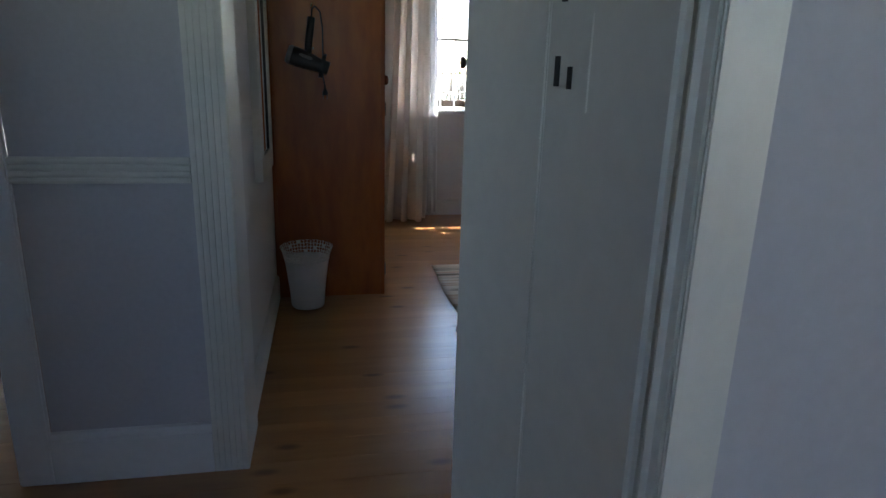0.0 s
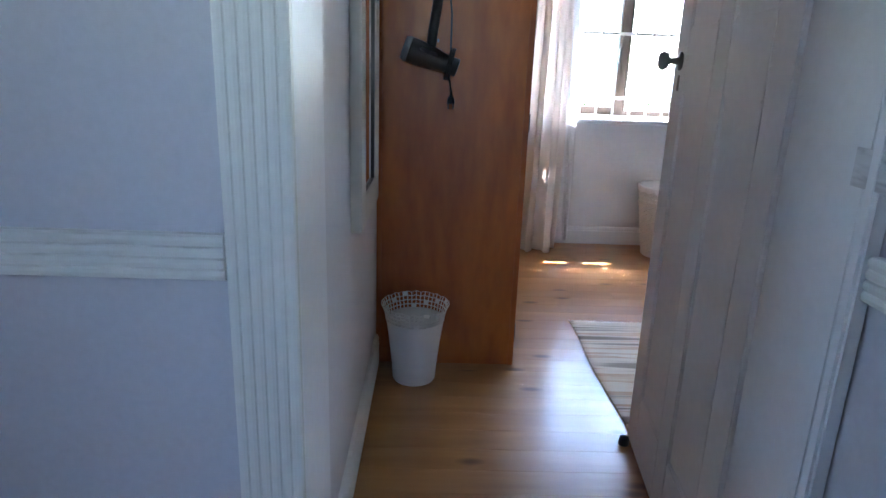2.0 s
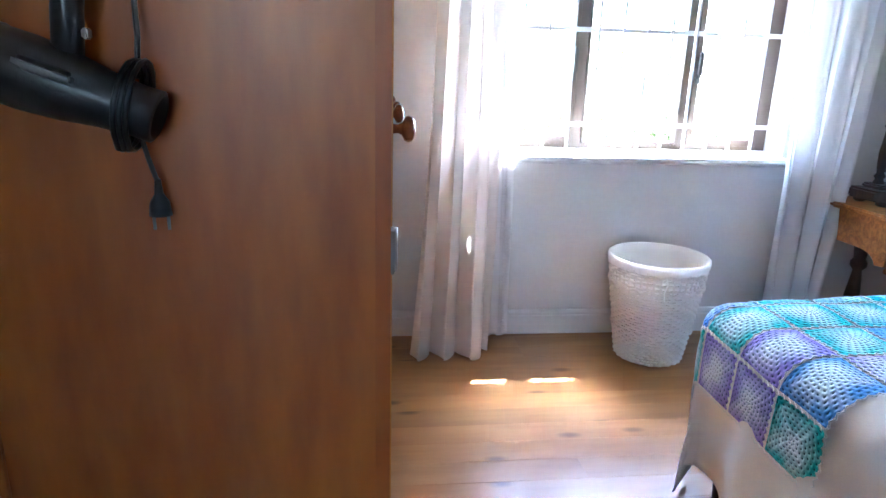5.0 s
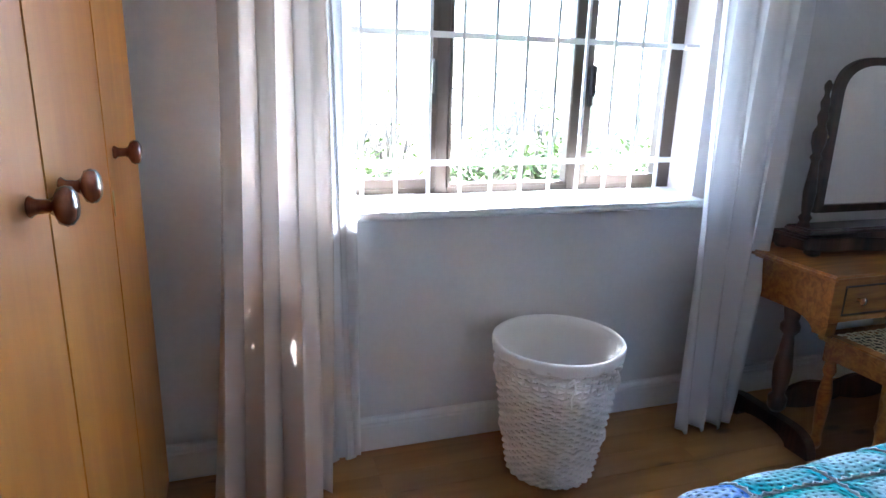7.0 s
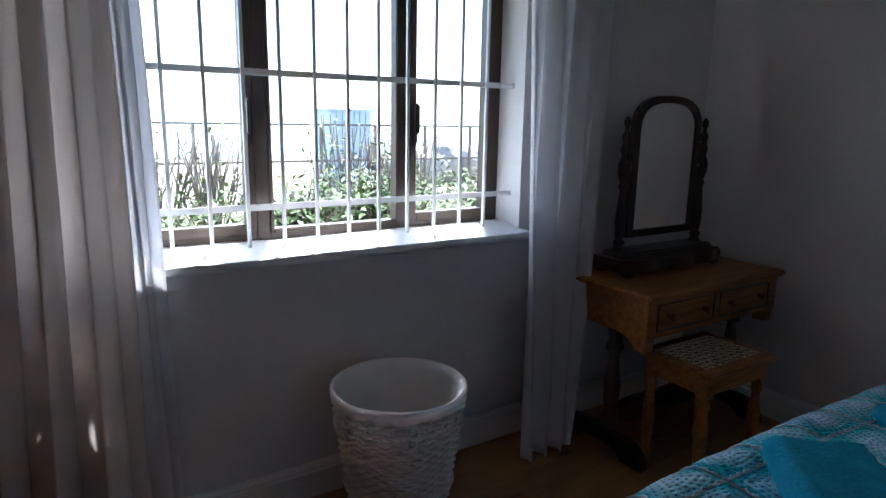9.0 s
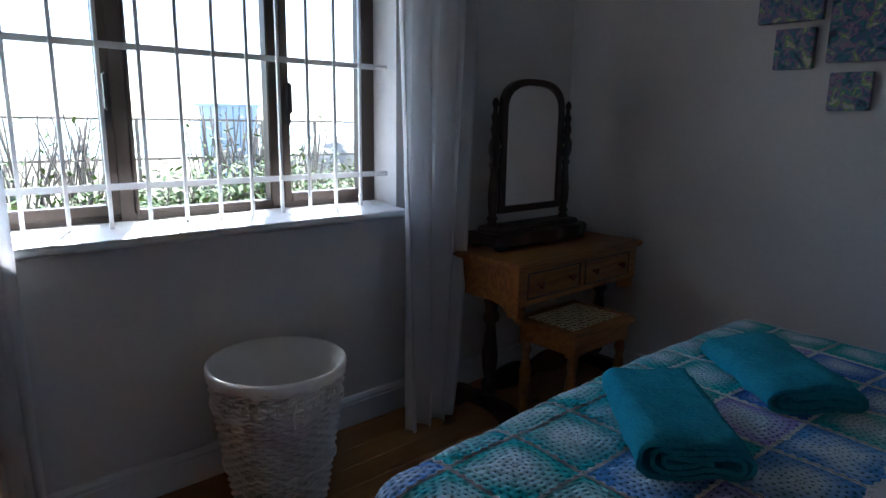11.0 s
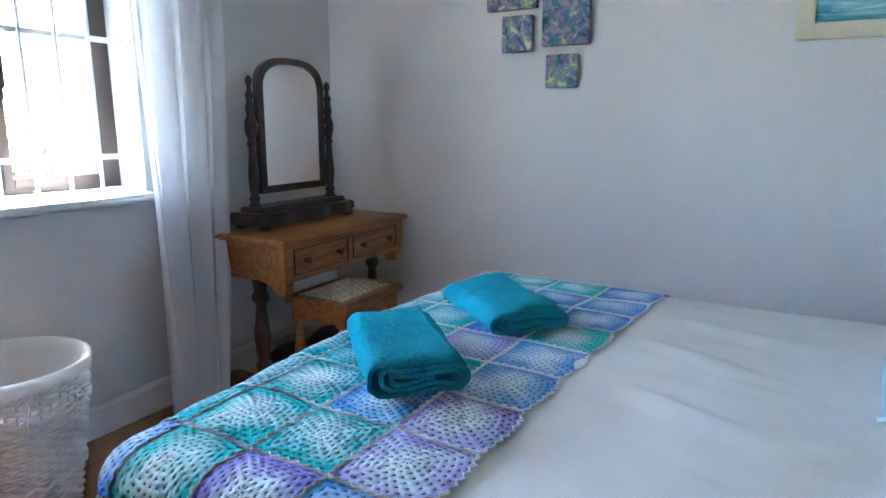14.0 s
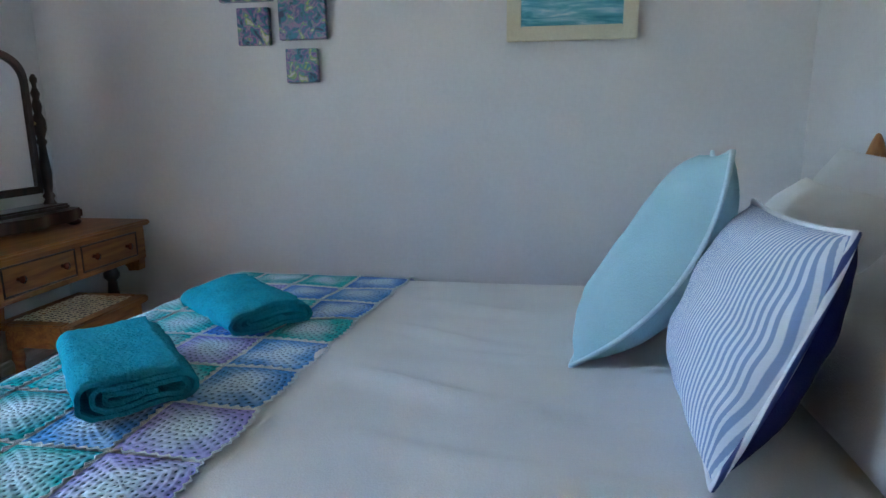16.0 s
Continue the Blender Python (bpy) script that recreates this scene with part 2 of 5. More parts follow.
def rug_cloth(name):
    """Rag-rug weave: uneven bands of cream, tan and grey-green along y."""
    m = painted(name, [(0.3, (0.22, 0.2, 0.16)), (0.37, (0.34, 0.32, 0.27)), (0.42, (0.74, 0.70, 0.62)), (0.5, (0.76, 0.73, 0.66)), (0.54, (0.56, 0.42, 0.30)), (0.6, (0.72, 0.66, 0.56)), (0.66, (0.40, 0.38, 0.33))], 11, 1.0, 1.0, 4)
    mp = next(x for x in m.node_tree.nodes if x.type == "MAPPING")
    mp.inputs["Scale"].default_value = (0.05, 1.1, 1)
    m.node_tree.nodes["Principled BSDF"].inputs["Roughness"].default_value = 0.95
    return m


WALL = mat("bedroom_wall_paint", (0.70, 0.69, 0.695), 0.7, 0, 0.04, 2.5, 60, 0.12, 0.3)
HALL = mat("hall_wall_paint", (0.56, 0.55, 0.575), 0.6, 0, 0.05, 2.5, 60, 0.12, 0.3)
WHITE = mat("white_gloss_paint", (0.76, 0.77, 0.78), 0.38, 0, 0.04, 3, 40, 0.05)
CREAM = mat("cream_gloss_paint", (0.70, 0.69, 0.64), 0.4, 0, 0.05, 3, 40, 0.06)
CEIL = mat("ceiling_paint", (0.8, 0.8, 0.79), 0.8)
PLANK = wood("varnished_pine_floor", (0.30, 0.135, 0.045), (0.42, 0.215, 0.08), 0.30, "X", 0.5, 1.6, 0.10, 0.03, 0.3, 8, 26, 0.5)
VENEER = wood("varnished_wardrobe_veneer", (0.26, 0.056, 0.005), (0.44, 0.125, 0.013), 0.42, "Z", 0.5, 0, 0.05, 0.03, 0.04, 4, 24, 0.5)
DOORWOOD = wood("varnished_wardrobe_door", (0.44, 0.145, 0.015), (0.62, 0.26, 0.04), 0.42, "Z", 0.4, 0, 0.06, 0.03, 0.12, 7, 16, 0.5)
KNOBWOOD = wood("red_brown_knob_wood", (0.14, 0.035, 0.015), (0.26, 0.07, 0.03), 0.18, "Z", 2, 0, 0.05, 0.02, 0.8)
TABLEWOOD = wood("honey_oak", (0.21, 0.068, 0.013), (0.42, 0.165, 0.036), 0.4, "X", 1.2, 0, 0.06, 0.05, 0.2)
DARKWOOD = wood("dark_mahogany", (0.018, 0.007, 0.005), (0.055, 0.02, 0.013), 0.3, "Z", 1.2, 0, 0.06, 0.04, 0.4)
BEDWOOD = wood("golden_pine", (0.32, 0.13, 0.03), (0.48, 0.23, 0.07), 0.35, "Z", 1.2, 0, 0.06, 0.03, 0.3)
BROWNFRAME = mat("bronze_window_frame", (0.06, 0.042, 0.032), 0.45, 0.2, 0.08)
WHITEMETAL = mat("white_painted_steel", (0.78, 0.79, 0.8), 0.4, 0, 0.03)
STEEL = mat("dull_steel", (0.22, 0.21, 0.21), 0.45, 0.9, 0.1)
BRASS = mat("worn_brass", (0.42, 0.3, 0.14), 0.35, 0.9, 0.1)
BLACK = mat("black_plastic", (0.018, 0.018, 0.02), 0.35, 0, 0.05)
GREY = mat("grey_plastic", (0.2, 0.2, 0.21), 0.3, 0, 0.05)
PLASTIC = mat("white_plastic", (0.78, 0.76, 0.72), 0.45, 0, 0.03, 5, 50, 0.02)
WICKER = mat("white_painted_wicker", (0.76, 0.75, 0.74), 0.55, 0, 0.08, 20, 150, 0.3)
LINEN = cloth("cream_curtain_linen", (0.89, 0.84, 0.81), 0.5)
LINING = cloth("white_sheer_lining", (0.86, 0.86, 0.88), 0.5)
SHEET = cloth("white_cotton", (0.80, 0.80, 0.79), 0.08, 300)
LINER = cloth("white_basket_liner", (0.88, 0.88, 0.88), 0.35, 300)
TOWEL = mat("turquoise_terry", (0.035, 0.29, 0.375), 1.0, 0, 0.22, 16, 130, 1.0, 0.0)
PALEBLUE = mat("pale_blue_cotton", (0.35, 0.53, 0.585), 0.9, 0, 0.05, 6, 300, 0.3, 0.1)
STRIPES = striped("blue_white_ticking", (0.68, 0.71, 0.77), (0.25, 0.33, 0.52), 0.0115)
PALESEAM = mat("pale_blue_seam", (0.52, 0.68, 0.73), 0.9, 0, 0.08, 6, 300, 0.3, 0.1)
PIPING = striped("striped_piping", (0.75, 0.76, 0.8), (0.05, 0.07, 0.2), 0.016, 1)
NAVY = mat("navy_cotton", (0.012, 0.014, 0.085), 0.85, 0, 0.08, 8, 300, 0.3, 0.1)
CROCHET = crochet("crochet_wool")
WOOL = mat("pale_crochet_edging", (0.70, 0.76, 0.77), 0.95, 0, 0.1, 20, 200, 0.6, 0.1)
THONG = mat("pale_rawhide", (0.78, 0.70, 0.54), 0.6, 0, 0.1)
MIRROR = mat("mirror_silver", (0.9, 0.9, 0.9), 0.02, 1.0, 0.0, 3, 30, 0.0)
GLASS = glass("window_glass")
DABS = painted("dabbed_oil_paint", [(0.34, (0.01, 0.02, 0.08)), (0.42, (0.02, 0.20, 0.25)), (0.47, (0.10, 0.08, 0.26)), (0.52, (0.38, 0.24, 0.36)), (0.57, (0.03, 0.24, 0.28)), (0.62, (0.36, 0.44, 0.10)), (0.68, (0.6, 0.6, 0.6))], 26)
SEA_PAINT = painted("painted_sea", [(0.32, (0.05, 0.26, 0.36)), (0.45, (0.14, 0.42, 0.52)), (0.55, (0.3, 0.56, 0.64)), (0.65, (0.7, 0.78, 0.76)), (0.75, (0.8, 0.82, 0.76))], 7, 0.8, 5.0)
LIMEWASH = painted("limewashed_slats", [(0.3, (0.4, 0.4, 0.4)), (0.5, (0.6, 0.6, 0.6)), (0.7, (0.72, 0.72, 0.72))], 12, 1, 4)
RED = mat("red_fabric", (0.42, 0.015, 0.03), 0.9, 0, 0.12, 8, 300, 0.3, 0.1)
RAGRUG = rug_cloth("rag_rug_weave")
KILIM = painted("patterned_rug", [(0.35, (0.06, 0.04, 0.04)), (0.46, (0.4, 0.34, 0.28)), (0.5, (0.2, 0.08, 0.06)), (0.56, (0.45, 0.4, 0.36)), (0.65, (0.1, 0.09, 0.1))], 16)
SOIL = mat("dry_garden_ground", (0.3, 0.27, 0.2), 0.95, 0, 0.25, 0.5, 6, 0.5, 0.1)
SEA = mat("sea_water", (0.10, 0.22, 0.30), 0.15, 0, 0.1, 0.01, 0.3, 0.3)
LEAF = mat("bush_leaves", (0.075, 0.12, 0.03), 0.6, 0, 0.4, 2, 8, 0.2, 0.3)
TWIG = mat("grey_twigs", (0.13, 0.11, 0.09), 0.9, 0, 0.2)
ROCK = mat("grey_rock", (0.28, 0.27, 0.25), 0.9, 0, 0.2, 1, 9, 0.8)
SHED = mat("pale_blue_board", (0.35, 0.45, 0.55), 0.6, 0, 0.08, 1, 10, 0.2)


# ---- mesh helpers ----
def box(bm, x0, x1, y0, y1, z0, z1, bevel=0.0, segs=2):
    r = bmesh.ops.create_cube(bm, size=1)
    for v in r["verts"]:
        v.co = Vector((x0 + (v.co.x + 0.5) * (x1 - x0), y0 + (v.co.y + 0.5) * (y1 - y0), z0 + (v.co.z + 0.5) * (z1 - z0)))
    if bevel:
        es = list({e for v in r["verts"] for e in v.link_edges})
        bmesh.ops.bevel(bm, geom=es, offset=bevel, segments=segs, affect="EDGES", clamp_overlap=True)
    return bm


def boxed(*a, bevel=0.0, segs=2):
    return box(bmesh.new(), *a, bevel=bevel, segs=segs)


def lathe(bm, profile, segs=20, at=(0, 0, 0), axis="Z", caps=True):
    """A turned shape from (radius, height) pairs."""
    rings = []
    for r, h in profile:
        ring = []
        for i in range(segs):
            a = 2 * math.pi * i / segs
            c, s = r * math.cos(a), r * math.sin(a)
            p = {"Z": (c, s, h), "X": (h, c, s), "Y": (s, h, c)}[axis]
            ring.append(bm.verts.new(Vector(p) + Vector(at)))
        rings.append(ring)
    for a, b in zip(rings, rings[1:]):
        for i in range(segs):
            j = (i + 1) % segs
            f = bm.faces.new((a[i], a[j], b[j], b[i]))
            f.smooth = True
    for ring, flip in ((rings[0], True), (rings[-1], False)):
        if caps and profile[0 if flip else -1][0] > 1e-4:
            bm.faces.new(ring[::-1] if flip else ring)
    return bm


def tube(bm, pts, r, segs=8, closed=False):
    """A round bar along points."""
    pts = [Vector(p) for p in pts]
    n = len(pts)
    rings = []
    side = None
    for i, p in enumerate(pts):
        a = pts[(i - 1) % n] if closed or i else p
        b = pts[(i + 1) % n] if closed or i < n - 1 else p
        d = (b - a).normalized()
        if side is None:
            side = d.cross(Vector((0, 0, 1)) if abs(d.z) < 0.9 else Vector((1, 0, 0))).normalized()
        side = (side - d * side.dot(d)).normalized()
        up = d.cross(side)
        rings.append([bm.verts.new(p + (side * math.cos(2 * math.pi * k / segs) + up * math.sin(2 * math.pi * k / segs)) * r) for k in range(segs)])
    for i in range(n if closed else n - 1):
        a, b = rings[i], rings[(i + 1) % n]
        for k in range(segs):
            f = bm.faces.new((a[k], a[(k + 1) % segs], b[(k + 1) % segs], b[k]))
            f.smooth = True
    if not closed:
        bm.faces.new(rings[0][::-1])
        bm.faces.new(rings[-1])
    return bm


def sheet(bm, nu, nv, f, smooth=True, uv=False):
    """A surface from f(u, v), u and v from 0 to 1."""
    g = [[bm.verts.new(f(i / nu, j / nv)) for j in range(nv + 1)] for i in range(nu + 1)]
    lay = bm.loops.layers.uv.verify() if uv else None
    for i in range(nu):
        for j in range(nv):
            q = bm.faces.new((g[i][j], g[i + 1][j], g[i + 1][j + 1], g[i][j + 1]))
            q.smooth = smooth
            if uv:
                for lp, (a, b) in zip(q.loops, ((i, j), (i + 1, j), (i + 1, j + 1), (i, j + 1))):
                    lp[lay].uv = (a / nu, b / nv)
    return bm


def extrude_outline(bm, outline, axis, h0, h1):
    """A plate with a 2D outline, thick from h0 to h1 along an axis."""
    def at(p, h):
        return {"Z": (p[0], p[1], h), "Y": (p[0], h, p[1]), "X": (h, p[0], p[1])}[axis]
    a = [bm.verts.new(at(p, h0)) for p in outline]
    b = [bm.verts.new(at(p, h1)) for p in outline]
    for i in range(len(a)):
        j = (i + 1) % len(a)
        bm.faces.new((a[i], a[j], b[j], b[i]))
    bm.faces.new(a[::-1])
    bm.faces.new(b)
    return bm


ORIGIN = {}


def mesh_of(name, bm, material, fix=True):
    if fix:
        bmesh.ops.recalc_face_normals(bm, faces=bm.faces)
    me = bpy.data.meshes.new(name)
    bm.to_mesh(me)
    bm.free()
    me.materials.append(material)
    return me


def thing(name, base, label, category, group="", m=None):
    """An Empty at a thing's base. Parts are given in world places, or in the thing's own where m is given."""
    e = new(name)
    e.empty_display_size = 0.05
    e.matrix_world = m if m is not None else Matrix.Translation(base)
    ORIGIN[e.name] = Vector((0, 0, 0)) if m is not None else Vector(base)
    return tagged(e, label, category, group)


def part(name, bm, material, parent, label="", thick=0.0, kind=""):
    o = ORIGIN[parent.name]
    if o.length:
        bmesh.ops.translate(bm, verts=bm.verts, vec=-o)
    ob = new(name, mesh_of(name, bm, material))
    ob.parent = parent
    ORIGIN[ob.name] = o
    if thick:
        s = ob.modifiers.new("thick", "SOLIDIFY")
        s.thickness, s.offset = thick, 0
    return tagged(ob, label, kind=kind)


def solid(name, bm, material, label, category="", kind="structure"):
    ob = new(name, mesh_of(name, bm, material))
    ORIGIN[ob.name] = Vector((0, 0, 0))
    return tagged(ob, label, category, kind=kind)


# ---- the plan ----
XW, XE, YN, YS = -0.61, 3.27, 2.125, -1.385      # bedroom walls
YH, YP = -1.60, -2.70                             # hall: far side, near side
ZC = 2.7
JL, JR = -0.583, 0.265                             # bedroom doorway
W0, W1, WZ0, WZ1 = 0.42, 2.064, 0.945, 2.07        # window opening
DOOR_TOP = 2.03

# floor base under the boards
solid("floor", boxed(-4.2, 3.4, -6.2, 2.7, -0.12, -0.022), PLANK, "old varnished pine floorboards with dark knots")
solid("ceiling", boxed(-4.2, 3.4, -6.2, 2.7, ZC, ZC + 0.1), CEIL, "plain white ceiling")

# window wall with its opening
bm = bmesh.new()
box(bm, XW, W0, YN, 2.40, 0, ZC)
box(bm, W1, XE, YN, 2.40, 0, ZC)
box(bm, W0, W1, YN, 2.40, 0, WZ0 - 0.03)
box(bm, W0, W1, YN, 2.40, WZ1, ZC)
solid("wall_north", bm, WALL, "pale lilac-white plastered window wall with a deep recess")
solid("wall_east", boxed(XE, XE + 0.2, YS - 0.2, 2.4, 0, ZC), WALL, "pale lilac-white plastered wall hung with pictures")
solid("wall_west", boxed(XW - 0.2, XW, YH + 0.004, 2.6, 0, ZC), WALL, "white painted plaster wall with a long mirror")
bm = bmesh.new()
box(bm, JR + 0.05, XE, YH, YS, 0, ZC)
box(bm, JL - 0.0, JR + 0.05, YH + 0.002, YS - 0.002, DOOR_TOP + 0.03, ZC)
solid("wall_south", bm, WALL, "pale bedroom wall behind the bed head")
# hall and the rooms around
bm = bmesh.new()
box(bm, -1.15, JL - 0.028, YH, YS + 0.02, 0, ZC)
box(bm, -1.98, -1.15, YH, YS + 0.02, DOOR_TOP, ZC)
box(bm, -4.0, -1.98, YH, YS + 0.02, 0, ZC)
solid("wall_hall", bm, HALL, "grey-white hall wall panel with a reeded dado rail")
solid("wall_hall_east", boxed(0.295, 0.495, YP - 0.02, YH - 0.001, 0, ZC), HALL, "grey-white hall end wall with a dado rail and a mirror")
bm = bmesh.new()
extrude_outline(bm, [(-0.125, YP), (3.2, YP), (3.2, -3.03), (-0.035, -3.03)], "Z", 0, ZC)
box(bm, -1.05, -0.16, -3.03, YP, DOOR_TOP, ZC)
box(bm, -4.0, -1.05, -3.03, YP, 0, ZC)
solid("wall_hall_south", bm, HALL, "grey-white wall with the doorway into the hall")
bm = bmesh.new()
box(bm, -4.2, -4.0, -6.2, YP + 0.05, 0, ZC)
box(bm, -4.2, -4.0, YH - 0.05, 2.6, 0, ZC)
# unseen opening added at the hall's west end to brighten the hall
box(bm, -4.2, -4.0, YP + 0.05, YH - 0.05, 2.0, ZC)
box(bm, -4.2, -4.0, YP + 0.05, YH - 0.05, 0, 1.45)
box(bm, -4.0, -3.4, 2.3, 2.5, 0, ZC)
box(bm, -2.2, XW - 0.2, 2.3, 2.5, 0, ZC)
box(bm, -3.4, -2.2, 2.3, 2.5, 0, 0.95)
box(bm, -3.4, -2.2, 2.3, 2.5, 1.6, ZC)
solid("wall_left_room", bm, WALL, "white walls of the neighbouring room, with an opening added at the hall end")
# east and south openings are added, unseen, to let sky light onto the jamb
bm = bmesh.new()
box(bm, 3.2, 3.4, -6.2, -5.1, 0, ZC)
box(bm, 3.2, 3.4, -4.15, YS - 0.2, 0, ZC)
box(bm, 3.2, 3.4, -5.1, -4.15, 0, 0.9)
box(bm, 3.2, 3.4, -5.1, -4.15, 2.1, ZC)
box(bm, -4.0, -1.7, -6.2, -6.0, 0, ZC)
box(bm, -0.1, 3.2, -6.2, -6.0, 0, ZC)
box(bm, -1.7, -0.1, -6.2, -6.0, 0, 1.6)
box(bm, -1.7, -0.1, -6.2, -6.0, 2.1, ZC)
solid("wall_start_room", bm, WALL, "plain walls of the room the walk starts in, with two openings added for light")


def skirting(name, x0, y0, x1, y1, h=0.135):
    """Moulded skirting board standing out from the wall line, to the left of its run."""
    a, b = Vector((x0, y0, 0)), Vector((x1, y1, 0))
    d = (b - a).normalized()
    side = Vector((-d.y, d.x, 0))
    prof = [(0, 0), (0.018, 0), (0.018, h - 0.035), (0.014, h - 0.03), (0.014, h - 0.022), (0.018, h - 0.018), (0.012, h - 0.004), (0, h)]
    bm = bmesh.new()
    ends = [[bm.verts.new(p + side * u + Vector((0, 0, v))) for u, v in prof] for p in (a, b)]
    for i in range(len(prof)):
        j = (i + 1) % len(prof)
        bm.faces.new((ends[0][i], ends[0][j], ends[1][j], ends[1][i]))
    bm.faces.new(ends[0])
    bm.faces.new(ends[1][::-1])
    solid(name, bm, WHITE, "white moulded skirting board along the wall")


skirting("baseboard_north", XE, YN, XW, YN)
skirting("baseboard_east", XE, YS, XE, YN)
skirting("baseboard_west", XW, YN, XW, YS + 0.02)
skirting("baseboard_south", JR + 0.16, YS, XE, YS)
skirting("baseboard_hall", JL - 0.107, YH, -1.15, YH, 0.17)
skirting("baseboard_hall_east", 0.295, -2.79, 0.295, YH)


def reeded(bm, x0, x1, z0, z1, y, n, upright, depth=0.022, axis="y", relief=0.22):
    """A flat moulding with rounded reeds along its length; it stands out towards -y, or -x for axis x."""
    lo, hi = (x0, x1) if upright else (z0, z1)
    prof = [(lo, 0.0), (lo, depth * 0.75)]
    w = (hi - lo) / n
    for k in range(n):
        for s in range(5):
            a = math.pi * s / 4
            prof.append((lo + w * (k + 0.5 - 0.46 * math.cos(a)), depth * (0.75 + relief * math.sin(a))))
    prof += [(hi, depth * 0.75), (hi, 0.0)]
    s0, s1 = (z0, z1) if upright else (x0, x1)
    def at(p, s):
        u, out = p
        c = (u, y - out, s) if upright else (s, y - out, u)
        return (y - out, c[0], c[2]) if axis == "x" else c
    a = [bm.verts.new(at(p, s0)) for p in prof]
    b = [bm.verts.new(at(p, s1)) for p in prof]
    for i in range(len(prof)):
        j = (i + 1) % len(prof)
        bm.faces.new((a[i], a[j], b[j], b[i]))
    bm.faces.new(a)
    bm.faces.new(b[::-1])
    return bm


solid("trim_dado_hall", reeded(bmesh.new(), -1.148, JL - 0.108, 0.925, 0.996, YH, 4, False), CREAM, "cream reeded dado rail across the hall wall")
solid("trim_dado_east", reeded(bmesh.new(), -2.79, YH - 0.03, 0.925, 0.996, 0.295, 4, False, axis="x"), CREAM, "cream reeded dado rail on the hall end wall")
solid("trim_casing_bedroom", reeded(bmesh.new(), JL - 0.106, JL, 0, DOOR_TOP + 0.1, YH, 6, True, relief=0.1), CREAM, "cream reeded door casing")
solid("trim_casing_left_room", boxed(-1.25, -1.148, YH - 0.022, YH - 0.001, 0, DOOR_TOP + 0.1, bevel=0.006), WHITE, "white door casing of the neighbouring room")

# jambs of the bedroom doorway
bm = bmesh.new()
box(bm, JL - 0.03, JL, YH, YS + 0.03, 0, DOOR_TOP, 0.002)
box(bm, JR, JR + 0.05, YH + 0.001, YS + 0.012, 0, DOOR_TOP, 0.002)
box(bm, JL - 0.03, JR + 0.05, YH + 0.001, YS - 0.001, DOOR_TOP, DOOR_TOP + 0.03)
solid("door_frame", bm, WHITE, "white gloss door jambs of the bedroom doorway", "door frame")
bm = boxed(0.262, 0.294, YH - 0.03, YH - 0.001, 0, DOOR_TOP, bevel=0.006)
solid("trim_casing_hinge_side", bm, WHITE, "narrow white casing beside the bedroom door")
# splayed jamb beside the start of the walk
TURN = Matrix.Translation((-0.157, YP, 0)) @ Matrix.Rotation(radians(13.5), 4, "Z")
bm = bmesh.new()
box(bm, 0.0, 0.03, -0.34, 0.0, 0, DOOR_TOP, 0.006)
box(bm, -0.004, 0.0, -0.178, -0.01, 0, DOOR_TOP, 0.002)
box(bm, 0.002, 0.10, -0.358, -0.34, 0, DOOR_TOP + 0.1, 0.008)
box(bm, 0.012, 0.05, -0.363, -0.358, 0, DOOR_TOP + 0.1, 0.002)
bm.transform(TURN)
start_jamb = solid("door_frame_start", bm, CREAM, "worn cream-white door jamb with an old strike plate", "door frame")
bm = boxed(-0.0015, 0.0, -0.24, -0.188, 1.205, 1.285, bevel=0.0005)
bm.transform(TURN)
sp = part("strike_plate", bm, CREAM, start_jamb, "painted-over strike plate")
# slots are not cut: black blocks give the shade inside them
bm = boxed(-0.003, -0.0014, -0.198, -0.191, 1.226, 1.252)
box(bm, -0.003, -0.0014, -0.217, -0.211, 1.224, 1.243)
box(bm, -0.0028, 0.001, -0.2, -0.195, 1.297, 1.40)
bm.transform(TURN)
part("latch_slot_shade", bm, BLACK, sp, "black blocks standing in for the shade in empty latch slots")

# ---- window: sill, frame, panes, bars ----
def sill_top(u, v):
    x = W0 + 0.001 + u * (W1 - W0 - 0.002)
    y, z = 2.40 - v * 0.35, WZ0 + 0.02 * min(1.0, (1 - v) * 1.6)
    n = noise.noise(Vector((x * 9, y * 6, 0))) * 0.003 + noise.noise(Vector((x * 40, 3, 1))) * 0.0015
    return (x, y, z + n)


bm = bmesh.new()
sheet(bm, 90, 10, sill_top)
edge = []
for i in range(91):
    x = W0 - 0.03 + (W1 - W0 + 0.06) * i / 90
    edge.append(x)
prof = [(2.065, WZ0 - 0.001), (2.052, WZ0 - 0.006), (2.046, WZ0 - 0.018), (2.052, WZ0 - 0.026), (2.07, WZ0 - 0.033), (YN + 0.001, WZ0 - 0.036)]
rows = []
for y, z in prof:
    rows.append([bm.verts.new((x, y + noise.noise(Vector((x * 12, z * 20, 2))) * 0.004, z + noise.noise(Vector((x * 14, 7, y))) * 0.003)) for x in edge])
back = [bm.verts.new((x, YN + 0.001, WZ0 - 0.002)) for x in edge]
rows = [back] + rows
for a, b in zip(rows, rows[1:]):
    for i in range(90):
        bm.faces.new((a[i], a[i + 1], b[i + 1], b[i])).smooth = True
box(bm, W0, W1, YN, 2.4, WZ0 - 0.03, WZ0 - 0.004)
solid("window_sill", bm, WHITE, "white plastered window sill with a rounded flaking edge")

